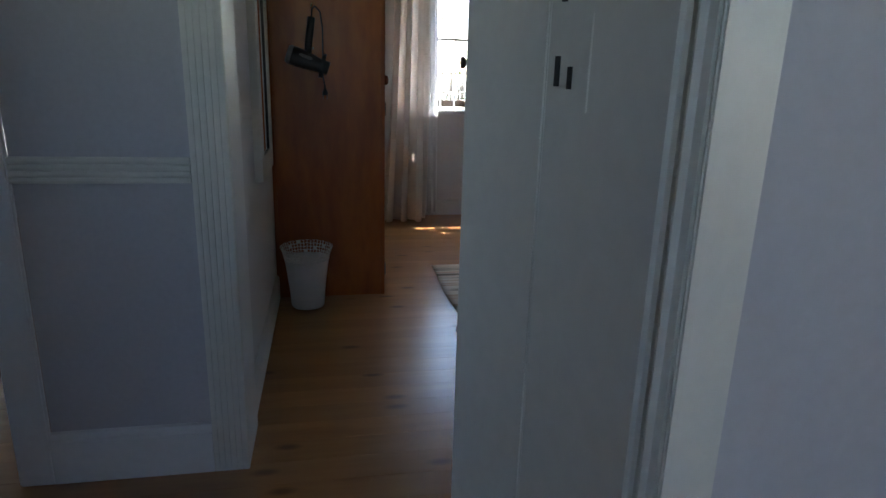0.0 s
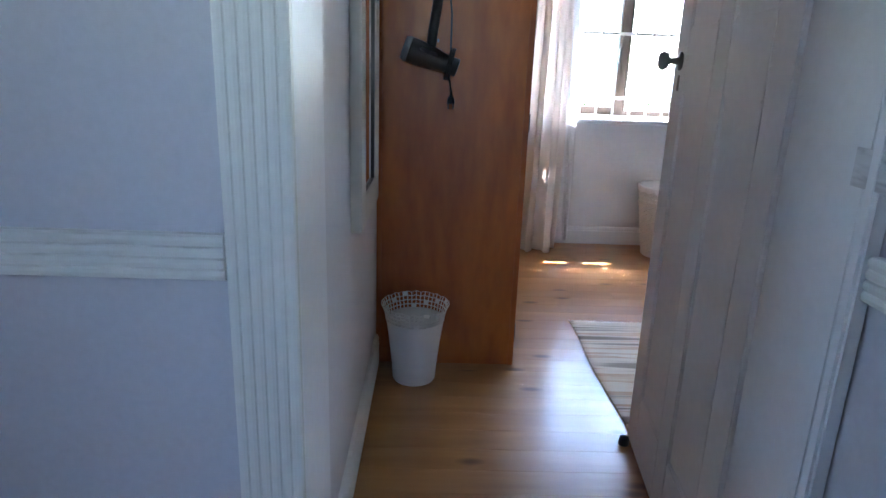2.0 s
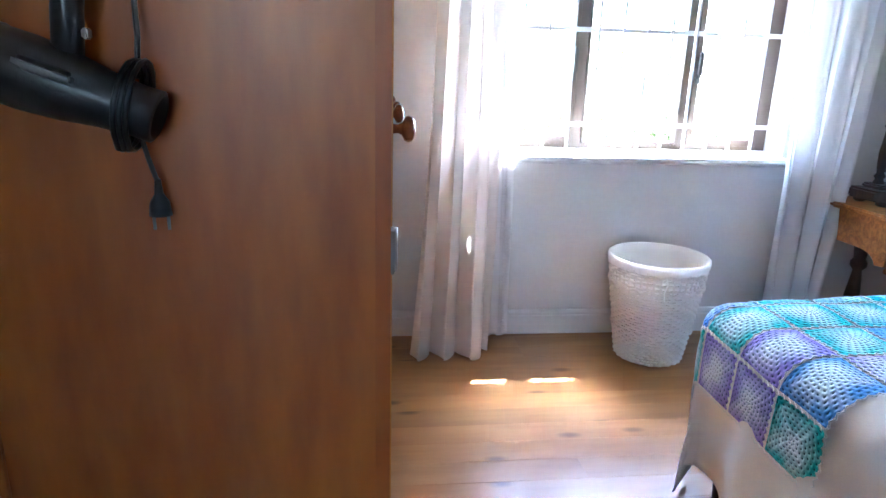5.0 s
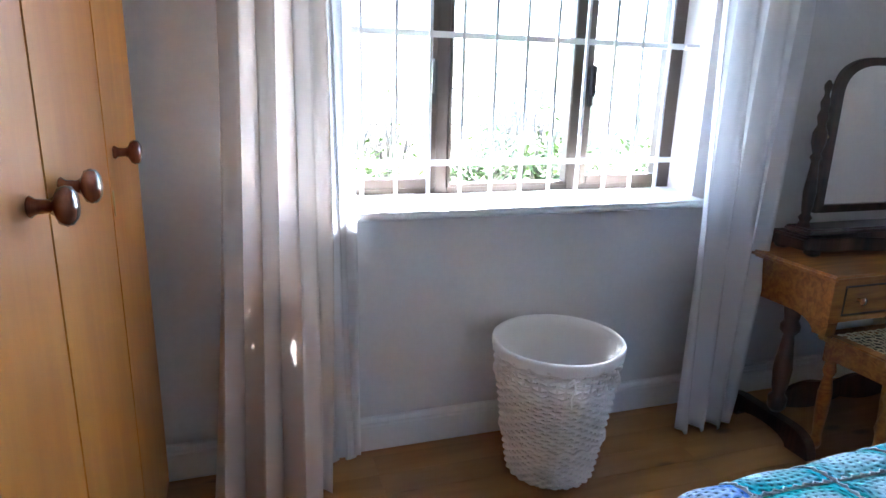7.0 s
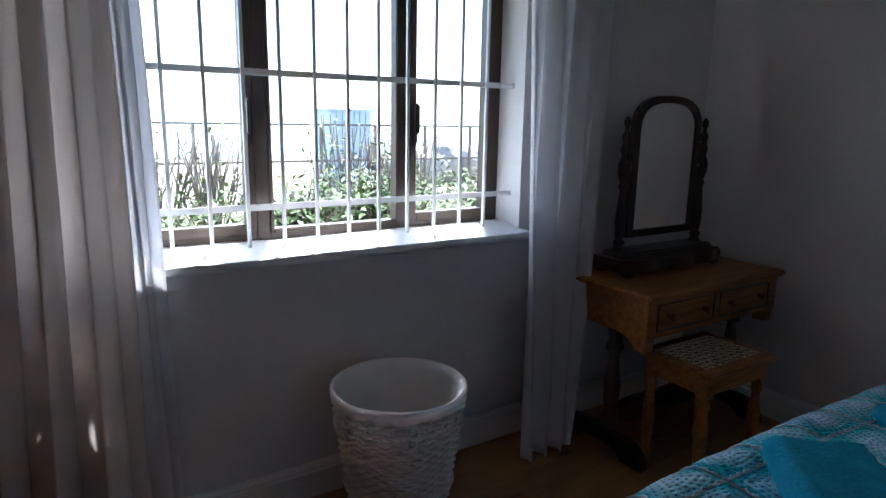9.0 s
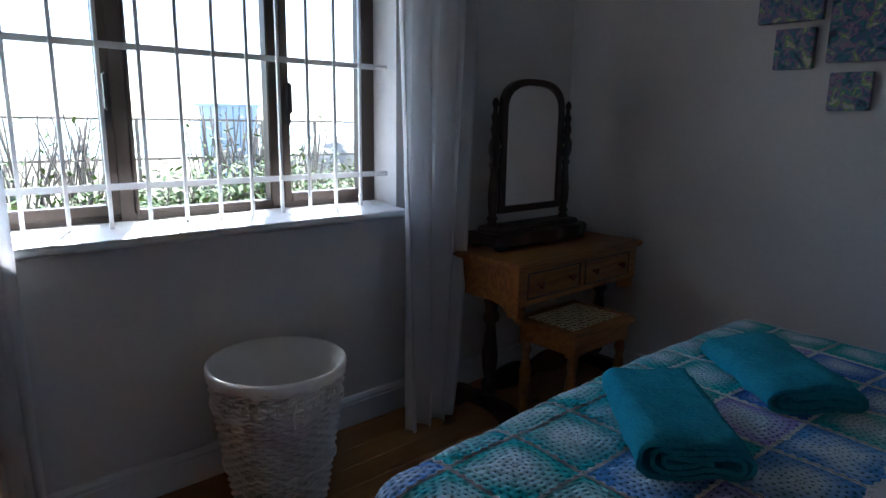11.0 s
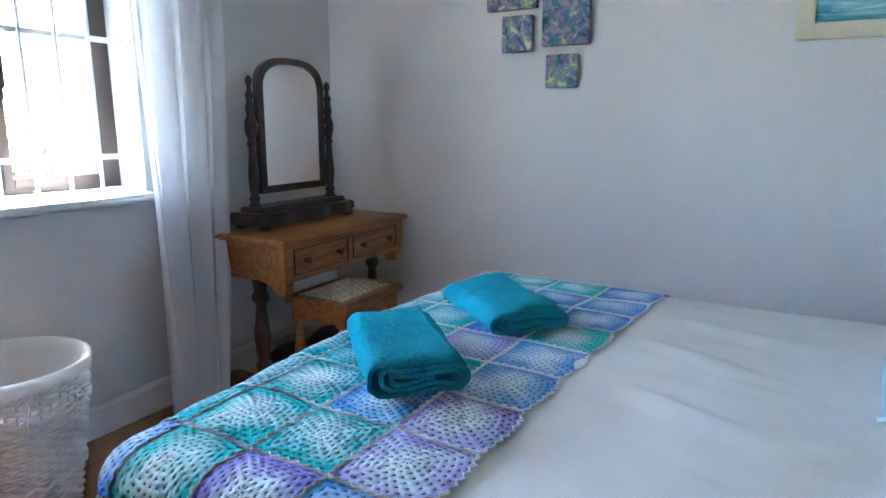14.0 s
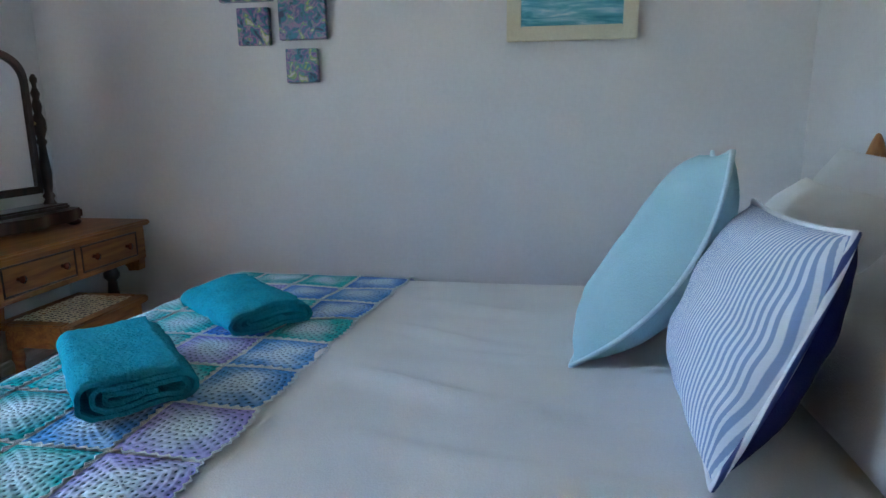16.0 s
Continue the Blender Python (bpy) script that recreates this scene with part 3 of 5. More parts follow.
win = tagged(new("window_1"), "brown aluminium three-light casement window behind white bars", "window", kind="structure")
win.location = (0, 0, 0)
ORIGIN[win.name] = Vector((0, 0, 0))
bm = bmesh.new()
for x0, x1 in ((W0, W0 + 0.05), (0.99, 1.04), (1.56, 1.606), (2.012, W1)):
    box(bm, x0, x1, 2.285, 2.345, WZ0, WZ1, 0.004)
LIGHTS = ((W0 + 0.05, 0.99, True), (1.04, 1.56, False), (1.606, 2.012, True))
for x0, x1, opens in LIGHTS:
    box(bm, x0, x1, 2.285, 2.345, WZ0, WZ0 + 0.045, 0.004)
    box(bm, x0, x1, 2.285, 2.345, WZ1 - 0.05, WZ1, 0.004)
part("window_frame", bm, BROWNFRAME, win)
for x0, x1, opens in LIGHTS:
    z0, z1, w = WZ0 + 0.045, WZ1 - 0.05, (0.034 if opens else 0.012)
    bm = bmesh.new()
    box(bm, x0, x0 + w, 2.272, 2.325, z0, z1, 0.004)
    box(bm, x1 - w, x1, 2.272, 2.325, z0, z1, 0.004)
    box(bm, x0 + w, x1 - w, 2.272, 2.325, z0, z0 + w, 0.004)
    box(bm, x0 + w, x1 - w, 2.272, 2.325, z1 - w, z1, 0.004)
    sash = part("sash", bm, BROWNFRAME, win)
    pane = part("pane", boxed(x0 + w - 0.004, x1 - w + 0.004, 2.296, 2.302, z0 + w - 0.004, z1 - w + 0.004), GLASS, sash, "clear glass pane")
    pane.visible_shadow = False
    if opens:
        hx = x1 - 0.02 if x0 < 1 else x0 + 0.02
        bm = boxed(hx - 0.012, hx + 0.012, 2.258, 2.2725, 1.30, 1.42, bevel=0.004)
        box(bm, hx - 0.009, hx + 0.009, 2.232, 2.262, 1.34, 1.46, 0.006)
        part("window_catch", bm, BLACK, sash, "black casement catch")

bars = thing("burglar_bars", (1.25, 2.2, WZ0), "white painted steel burglar bars fixed across the window recess", "window bars")
for k in range(15):
    x = 0.446 + k * 0.1235
    if x < W1 - 0.08:
        part("upright_bar", boxed(x - 0.006, x + 0.006, 2.194, 2.206, WZ0 - 0.002, WZ1 + 0.002, bevel=0.0015), WHITEMETAL, bars)
for z in (1.092, 1.542):
    part("cross_bar", boxed(W0, W1, 2.2065, 2.2125, z - 0.011, z + 0.011, bevel=0.001), WHITEMETAL, bars)
    part("wall_lug", lathe(bmesh.new(), [(0.008, 0), (0.008, 0.05), (0.012, 0.055), (0.012, 0.06)], 10, (W1 - 0.06, 2.2, z), "X"), WHITEMETAL, bars)

# ---- curtains ----
def curtain(name, x0, x1, y, folds, amp, flare, material, label, zb=0.02, seed=0, top=2.32):
    e = thing(name, ((x0 + x1) / 2, y, zb), label, "curtain", "curtains at the window")
    rnd = random.Random(seed)
    ph = [rnd.uniform(-0.5, 0.5) for _ in range(folds * 2 + 4)]
    def f(u, v):
        z = zb + (top - zb) * v
        k = (1 - v) ** 1.6
        a = 2 * math.pi * folds * u
        loc = ph[int(u * folds * 2)] * (1 - (u * folds * 2) % 1) + ph[int(u * folds * 2) + 1] * ((u * folds * 2) % 1)
        x = x0 + (x1 - x0) * u + flare[0] * k * (1 - u) + flare[1] * k * u + 0.012 * math.sin(2 * a + 3 * v) + 0.01 * loc * math.sin(5 * v + seed)
        yy = y - amp * (0.65 + 0.5 * k) * (math.sin(a + loc + 0.5 * math.sin(4 * v)) + 0.18 * math.sin(2 * a + 1.3 + loc * 3)) - flare[2] * k
        yy += 0.004 * noise.noise(Vector((x * 8, z * 3, seed)))
        return (x, min(yy, YN - 0.025), z + 0.012 * math.sin(a + 1) * (v < 0.001))
    p = part("drape", sheet(bmesh.new(), folds * 14, 48, f), material, e, thick=0.003)
    return e


curtain("curtain", 0.255, 0.54, 1.985, 3, 0.055, (-0.11, -0.02, 0.16), LINEN, "cream linen curtain hanging in deep folds to the floor", 0.015, 3)
curtain("curtain_lining", 0.50, 0.61, 2.04, 2, 0.014, (0.02, 0.04, 0.02), LINING, "thin white curtain lining glowing in the window light", 0.04, 5)
curtain("curtain", 1.955, 2.39, 1.985, 3, 0.04, (-0.02, -0.21, 0.10), LINING, "white linen curtain gathered beside the window", 0.015, 8)
solid("trim_curtain_track", boxed(0.2, 2.6, 1.94, 2.124, 2.32, 2.35, bevel=0.004), WHITE, "plain white curtain track above the window")

# ---- wardrobe ----
WH = 2.05
wd = thing("wardrobe", (-0.3, 1.0, 0), "varnished golden-brown wooden wardrobe with round wooden knobs", "wardrobe")
bm = boxed(-0.605, -0.025, 0.0, 0.022, 0.0, WH, bevel=0.002)
part("side_panel", bm, VENEER, wd, "reddish varnished veneer side")
bm = boxed(-0.606, -0.585, -0.006, 0.0, 0.0, WH, bevel=0.002)
part("edge_strip", bm, VENEER, wd)
part("edge_strip", boxed(-0.027, -0.004, -0.003, 0.05, 0.0, WH, bevel=0.002), VENEER, wd)
bm = bmesh.new()
box(bm, -0.605, -0.59, 0.022, 2.0, 0.03, WH)
box(bm, -0.59, -0.03, 0.022, 2.0, WH - 0.03, WH)
box(bm, -0.59, -0.03, 0.022, 2.0, 0.06, 0.085)
box(bm, -0.59, -0.03, 2.0, 2.022, 0.0, WH)
box(bm, -0.08, -0.06, 0.022, 2.0, 0.0, 0.06)
part("carcass", bm, VENEER, wd)
SEAMS = [0.055, 0.575, 1.075, 1.565, 2.02]
KNOBS = [0.475, 0.98, 1.15, 1.65]
for i in range(4):
    a, b = SEAMS[i] + 0.002, SEAMS[i + 1] - 0.002
    d = part("door", boxed(-0.024, 0.0, a, b, 0.065, WH - 0.035, bevel=0.003), DOORWOOD, wd, "honey-varnished door")
    ky = KNOBS[i]
    prof = [(0.014, 0.0), (0.016, 0.003), (0.011, 0.010), (0.010, 0.025), (0.014, 0.032), (0.026, 0.038), (0.029, 0.046), (0.027, 0.054), (0.018, 0.060), (0.0, 0.062)]
    part("knob", lathe(bmesh.new(), prof, 24, (0.0, ky, 1.2), "X"), KNOBWOOD, d, "round red-brown wooden knob")
    if i % 2 == 1:
        part("escutcheon", boxed(0.0, 0.002, a + 0.012, a + 0.026, 1.06, 1.12, bevel=0.0015), BRASS, d, "small brass keyhole plate")
for z in (0.14, 1.05, 1.9):
    bm = lathe(bmesh.new(), [(0.006, -0.035), (0.006, 0.035)], 10, (0.002, 0.052, z))
    box(bm, -0.004, 0.0025, 0.03, 0.052, z - 0.035, z + 0.035, 0.001)
    part("hinge", bm, STEEL, wd, "dark steel butt hinge")

# hair dryer hanging on the wardrobe side
hd = thing("hair_dryer", (-0.385, -0.05, 1.3), "black hair dryer hanging by its cord on a hook", "hair dryer")
tilt = Matrix.Translation((-0.40, -0.052, 1.288)) @ Matrix.Rotation(radians(19), 4, "Y")
bm = lathe(bmesh.new(), [(0.028, -0.108), (0.040, -0.105), (0.046, -0.09), (0.047, -0.05), (0.043, 0.0), (0.036, 0.04), (0.033, 0.08), (0.034, 0.105), (0.028, 0.108), (0.025, 0.09)], 28, (0, 0, 0), "X")
bm.transform(tilt)
barrel = part("barrel", bm, BLACK, hd)
bm = lathe(bmesh.new(), [(0.030, -0.109), (0.0405, -0.109), (0.0465, -0.098), (0.0475, -0.088), (0.0465, -0.085)], 28, (0, 0, 0), "X")
bm.transform(tilt)
part("intake_ring", bm, GREY, barrel, "grey intake grille")
bm = boxed(-0.05, 0.02, -0.050, -0.040, 0.008, 0.024, bevel=0.005)
bm.transform(tilt)
part("badge_strip", bm, GREY, barrel)
bm = bmesh.new()
tube(bm, [(-0.40, -0.05, 1.32), (-0.395, -0.048, 1.38), (-0.385, -0.045, 1.45), (-0.378, -0.042, 1.50)], 0.0185, 14)
part("handle", bm, BLACK, hd)
part("switch", boxed(-0.378, -0.370, -0.06, -0.045, 1.345, 1.358, bevel=0.002), STEEL, hd)
bm = bmesh.new()
cord = [(-0.378, -0.042, 1.50), (-0.375, -0.035, 1.54), (-0.36, -0.03, 1.555), (-0.335, -0.025, 1.53), (-0.325, -0.022, 1.45), (-0.325, -0.025, 1.35), (-0.325, -0.04, 1.30)]
tube(bm, cord, 0.0035, 8)
for q in range(3):
    pts = [(-0.335 + q * 0.007 + 0.012 * math.sin(a), -0.052 + 0.046 * math.cos(a), 1.272 + 0.05 * math.sin(a) - 0.01 * (a > 4)) for a in [2 * math.pi * s / 16 for s in range(16)]]
    tube(bm, pts, 0.0035, 6, True)
tube(bm, [(-0.33, -0.04, 1.24), (-0.325, -0.03, 1.20), (-0.318, -0.022, 1.165)], 0.0035, 8)
part("cord", bm, BLACK, hd, "coiled black cord")
bm = lathe(bmesh.new(), [(0.004, 1.17), (0.006, 1.15), (0.013, 1.138), (0.015, 1.12), (0.0, 1.119)], 12, (-0.318, -0.022, 0))
plug = part("plug", bm, BLACK, hd, "black two-pin plug")
bm = bmesh.new()
for dx in (-0.0095, 0.0095):
    tube(bm, [(-0.318 + dx, -0.022, 1.12), (-0.318 + dx, -0.022, 1.10)], 0.0022, 8)
part("pins", bm, STEEL, plug)
bm = tube(bmesh.new(), [(-0.38, 0.002, 1.56), (-0.378, -0.03, 1.553), (-0.376, -0.045, 1.565)], 0.003, 8)
part("hook", bm, BRASS, hd, "small brass cup hook")

# ---- long mirror and switch on the west wall ----
lm = thing("wall_mirror", (XW + 0.01, -0.56, 1.5), "long narrow mirror in a wide white frame on the wall", "mirror")
Y0, Y1, Z0, Z1, FX = -0.80, -0.27, 0.79, 1.95, XW + 0.034
for n_, a in (("frame_side", (Y0, Y0 + 0.10, Z0, Z1)), ("frame_side", (Y1 - 0.10, Y1, Z0, Z1)), ("frame_rail", (Y0 + 0.10, Y1 - 0.10, Z0, Z0 + 0.09)), ("frame_rail", (Y0 + 0.10, Y1 - 0.10, Z1 - 0.09, Z1))):
    part(n_, boxed(XW + 0.001, FX, *a, bevel=0.003), CREAM, lm)
part("glass", boxed(XW + 0.004, XW + 0.022, Y0 + 0.098, Y1 - 0.098, Z0 + 0.088, Z1 - 0.088), MIRROR, lm, "silvered mirror glass")
# black strips stand in for the shadow along the frame's inner edge
shadow_strips = bmesh.new()
box(shadow_strips, XW + 0.02, XW + 0.028, Y0 + 0.10, Y0 + 0.106, Z0 + 0.09, Z1 - 0.09)
box(shadow_strips, XW + 0.02, XW + 0.028, Y1 - 0.106, Y1 - 0.10, Z0 + 0.09, Z1 - 0.09)
box(shadow_strips, XW + 0.02, XW + 0.028, Y0 + 0.10, Y1 - 0.10, Z0 + 0.084, Z0 + 0.09)
part("inner_shadow_line", shadow_strips, BLACK, lm, "thin dark shadow line")
sw = thing("light_switch", (XW, -1.30, 1.25), "small white light switch below surface conduit", "switch")
part("plate", boxed(XW + 0.001, XW + 0.016, -1.322, -1.288, 1.222, 1.278, bevel=0.004), PLASTIC, sw)
part("conduit", boxed(XW + 0.001, XW + 0.012, -1.316, -1.294, 1.28, ZC - 0.002, bevel=0.002), WHITE, sw)

# ---- lace bin ----
bx, by = -0.435, -0.145
bn = thing("waste_bin", (bx, by, 0), "white plastic waste bin with a pierced lace rim", "bin")
bm = lathe(bmesh.new(), [(0.0, 0.012), (0.072, 0.012), (0.077, 0.004), (0.083, 0.004), (0.088, 0.012), (0.095, 0.10), (0.107, 0.20), (0.117, 0.268), (0.1185, 0.272), (0.114, 0.272), (0.104, 0.2), (0.09, 0.08), (0.08, 0.02), (0.0, 0.02)], 48, (bx, by, 0))
part("body", bm, PLASTIC, bn)
bm = bmesh.new()
NB = 44
def lace(u, v):
    a = 2 * math.pi * u
    z = 0.27 + v * (0.062 + 0.008 * abs(math.sin(9 * a)))
    r = 0.1185 + 0.014 * v * v + 0.005 * v
    return (bx + r * math.cos(a), by + r * math.sin(a), z)
sheet(bm, NB, 4, lace, smooth=False)
bmesh.ops.remove_doubles(bm, verts=bm.verts, dist=0.0005)
cells = list(bm.faces)
bmesh.ops.inset_individual(bm, faces=cells, thickness=0.0026)
bmesh.ops.delete(bm, geom=[f for i, f in enumerate(cells) if (i * 5) % 11 > 0], context="FACES")
part("lace_rim", bm, PLASTIC, bn, "pierced lace-pattern rim", thick=0.0025)

# ---- bedroom door, standing open ----
hinge, free = Vector((0.262, -1.36, 0)), Vector((0.345, -0.55, 0))
dv = free - hinge
DW = dv.length
dm = Matrix.Translation(hinge + Vector((0, 0, 0.008))) @ Matrix.Rotation(math.atan2(dv.y, dv.x), 4, "Z")
door = thing("bedroom_door", hinge, "white painted four-panel door standing open into the bedroom", "door", m=dm)
T = 0.04
XP = [(0.0, 0.115), (DW / 2 - 0.05, DW / 2 + 0.05), (DW - 0.115, DW)]
bm = bmesh.new()
for i, (a, b) in enumerate(XP):
    box(bm, a, b, -T, 0, 0.0, 2.0, 0.003)
ZR = [(0.0, 0.2), (0.87 + 0.33, 0.87 + 0.50), (1.88, 2.0)]
for a, b in ((XP[0][1], XP[1][0]), (XP[1][1], XP[2][0])):
    for z0, z1 in ZR:
        box(bm, a, b, -T, 0, z0, z1, 0.002)
part("door_leaf", bm, WHITE, door)
for a, b in ((XP[0][1], XP[1][0]), (XP[1][1], XP[2][0])):
    for z0, z1 in ((0.2, 1.2), (1.37, 1.88)):
        bm = boxed(a, b, -T + 0.006, -0.006, z0, z1)
        for yy in (-T + 0.001, -0.0065):
            for q in ((a, a + 0.01, z0, z1), (b - 0.01, b, z0, z1), (a + 0.01, b - 0.01, z0, z0 + 0.01), (a + 0.01, b - 0.01, z1 - 0.01, z1)):
                box(bm, q[0], q[1], yy, yy + 0.0055, q[2], q[3], 0.0025)
        part("panel", bm, WHITE, door)
for s in (1, -1):
    y0 = 0.0 if s > 0 else -T
    prof = [(0.026, 0), (0.026, 0.004 * s), (0.011, 0.007 * s), (0.009, 0.030 * s), (0.013, 0.036 * s), (0.024, 0.042 * s), (0.028, 0.052 * s), (0.023, 0.062 * s), (0.0, 0.066 * s)]
    part("knob", lathe(bmesh.new(), prof, 22, (DW - 0.062, y0, 1.285), "Y"), STEEL, door, "dull metal door knob")
    part("key_plate", boxed(DW - 0.07, DW - 0.054, y0 - (0.002 if s < 0 else 0), y0 + (0.002 if s > 0 else 0), 1.20, 1.245), STEEL, door)
for z in (0.25, 1.75):
    part("hinge", lathe(bmesh.new(), [(0.007, z - 0.05), (0.007, z + 0.05)], 10, (-0.006, 0.004, 0)), STEEL, door, "painted butt hinge")
bm = lathe(bmesh.new(), [(0.018, 0), (0.02, 0.004), (0.016, 0.03), (0.008, 0.036), (0.0, 0.037)], 14, (0.318, -0.60, 0))
ds = thing("door_stop", (0.318, -0.60, 0), "small black rubber door stop on the floor", "door stop")
part("stop", bm, BLACK, ds)

# ---- hall mirror with limewashed frame ----
hm = thing("hall_mirror", (0.27, -2.1, 1.5), "mirror in a wide limewashed slatted wooden frame", "mirror")
FX0, FX1 = 0.268, 0.294
for i in range(24):
    z = 1.12 + i * 0.0375
    part("frame_slat", boxed(FX0 + 0.003 * (i % 2), FX1, -1.72 - 0.006 * (i % 3), -1.55 - 0.006 * ((i * 2) % 3), z, z + 0.031, bevel=0.004), LIMEWASH, hm)
part("frame_rail", boxed(FX0 - 0.004, FX1, -2.6, -1.56, 1.085, 1.16, bevel=0.008), LIMEWASH, hm)
part("inner_frame", boxed(FX0 - 0.006, FX1, -1.745, -1.72, 1.16, 2.0, bevel=0.003), BLACK, hm, "dark inner edge")
part("inner_bead", boxed(FX0 - 0.004, FX1, -1.79, -1.745, 1.165, 2.0, bevel=0.004), CREAM, hm)
part("glass", boxed(FX0 + 0.008, FX1, -2.6, -1.79, 1.16, 2.0), MIRROR, hm, "silvered mirror glass")

# ---- wicker laundry basket ----
cx, cy = 1.325, 1.835
bk = thing("laundry_basket", (cx, cy, 0), "white wicker laundry basket lined with white cloth", "basket")
def brad(z):
    return 0.152 + 0.072 * (z / 0.5) ** 0.9


bm = bmesh.new()
NS = 46
rows = [0.012 + k * 0.0138 for k in range(27)] + [0.398, 0.424] + [0.445 + k * 0.0125 for k in range(4)]
for k, z in enumerate(rows):
    pts = []
    for i in range(NS * 4):
        a = 2 * math.pi * i / (NS * 4)
        r = brad(z) + 0.0058 * math.cos(NS / 2 * a + (k % 2) * math.pi) + 0.0015 * noise.noise(Vector((a * 5, k, 0)))
        pts.append((cx + r * math.cos(a), cy + r * math.sin(a), z + 0.0015 * noise.noise(Vector((a * 4, k * 3, 1)))))
    tube(bm, pts, 0.0066, 6, True)
part("weave", bm, WICKER, bk, "woven painted cane", kind="stuff")
bm = bmesh.new()
for i in range(NS):
    a = 2 * math.pi * i / NS
    tube(bm, [(cx + (brad(z)) * math.cos(a), cy + (brad(z)) * math.sin(a), z) for z in (0.005, 0.15, 0.3, 0.45, 0.495)], 0.0042, 6)
part("stave_ring", bm, WICKER, bk, kind="stuff")
for z in (0.165, 0.385):
    pts = [(cx + (brad(z) + 0.010) * math.cos(a), cy + (brad(z) + 0.010) * math.sin(a), z + 0.006 * math.sin(20 * a)) for a in [2 * math.pi * i / 120 for i in range(120)]]
    part("braid", tube(bmesh.new(), pts, 0.007, 6, True), WICKER, bk)
bm = lathe(bmesh.new(), [(brad(0.48) + 0.008, 0.474), (brad(0.48) + 0.011, 0.48), (brad(0.5) + 0.011, 0.50), (brad(0.5) + 0.010, 0.512), (brad(0.5) + 0.004, 0.517), (brad(0.5) - 0.006, 0.510), (brad(0.48) - 0.018, 0.48), (brad(0.4) - 0.020, 0.4), (brad(0.2) - 0.020, 0.2), (brad(0) - 0.022, 0.03), (0.0, 0.025)], 64, (cx, cy, 0), caps=False)
for v in bm.verts:
    a = math.atan2(v.co.y - cy, v.co.x - cx)
    if v.co.z < 0.5:
        v.co.z += 0.006 * noise.noise(Vector((math.cos(a) * 4, math.sin(a) * 4, 0))) + 0.003 * math.sin(17 * a)
part("liner", bm, LINER, bk, "white cotton liner folded over the rim")
a0 = radians(-105)
tx, ty = cx + 0.235 * math.cos(a0), cy + 0.235 * math.sin(a0)
bm = tube(bmesh.new(), [(tx, ty, 0.47), (tx + 0.006, ty - 0.004, 0.44), (tx - 0.004, ty, 0.40), (tx + 0.004, ty + 0.006, 0.36)], 0.003, 6)
tube(bm, [(tx, ty, 0.47), (tx - 0.02, ty - 0.004, 0.46), (tx - 0.018, ty, 0.445), (tx, ty, 0.455), (tx + 0.02, ty, 0.462)], 0.003, 6)
part("tie_cord", bm, LINER, bk)

# ---- bed ----
BX0, BX1, BY0, BY1, BZ = 0.985, 2.60, -1.30, 0.845, 0.655
def drape(x, y, lift=0.0, R=0.085):
    """Lays a flat place on the bed and lets it hang over the edges."""
    px, py = min(max(x, BX0 + R), BX1 - R), min(max(y, BY0), BY1 - R)
    q = Vector((x - px, y - py, 0))
    d = q.length
    z = BZ + 0.022 * math.sin((px - BX0) / (BX1 - BX0) * math.pi) * 1.0
    if d < 1e-6:
        return Vector((px, py, z + lift))
    n = q / d
    th = min(d / R, math.pi / 2)
    down = R * (1 - math.cos(th)) + max(0.0, d - R * math.pi / 2)
    out = R * math.sin(th)
    return Vector((px, py, z - down)) + n * (out + lift * math.sin(th)) + Vector((0, 0, lift * math.cos(th)))


bed = thing("bed", ((BX0 + BX1) / 2, -0.25, 0), "double bed with a turned pine headboard and white bedding", "bed")
part("mattress", boxed(BX0 + 0.03, BX1 - 0.03, BY0 + 0.0, BY1 - 0.04, 0.32, BZ - 0.03, bevel=0.05, segs=4), SHEET, bed)
part("base", boxed(BX0 + 0.05, BX1 - 0.05, BY0, BY1 - 0.06, 0.12, 0.318, bevel=0.01), DARKWOOD, bed, "dark bed base")
for x in (BX0 + 0.1, BX1 - 0.1):
    for y in (BY0 + 0.12, BY1 - 0.12):
        part("leg", lathe(bmesh.new(), [(0.022, 0), (0.026, 0.01), (0.032, 0.12)], 14, (x, y, 0)), DARKWOOD, bed)
for x in (1.04, 2.585):
    prof = [(0.032, 0), (0.035, 0.02), (0.035, 0.93), (0.037, 0.935), (0.030, 0.945), (0.040, 0.955), (0.042, 0.965), (0.030, 0.975), (0.026, 0.985), (0.034, 1.02), (0.036, 1.05), (0.030, 1.09), (0.018, 1.13), (0.008, 1.155), (0.0, 1.16)]
    part("headboard_post", lathe(bmesh.new(), prof, 22, (x, -1.335, 0)), BEDWOOD, bed, "turned pine post with an acorn finial")
for z in (0.45, 0.84):
    part("headboard_rail", boxed(1.11, 2.51, -1.35, -1.32, z, z + 0.07, bevel=0.012), BEDWOOD, bed)
for k in range(9):
    part("headboard_spindle", lathe(bmesh.new(), [(0.010, 0.52), (0.016, 0.6), (0.011, 0.68), (0.016, 0.76), (0.010, 0.84)], 12, (1.2 + k * 0.152, -1.335, 0)), BEDWOOD, bed)

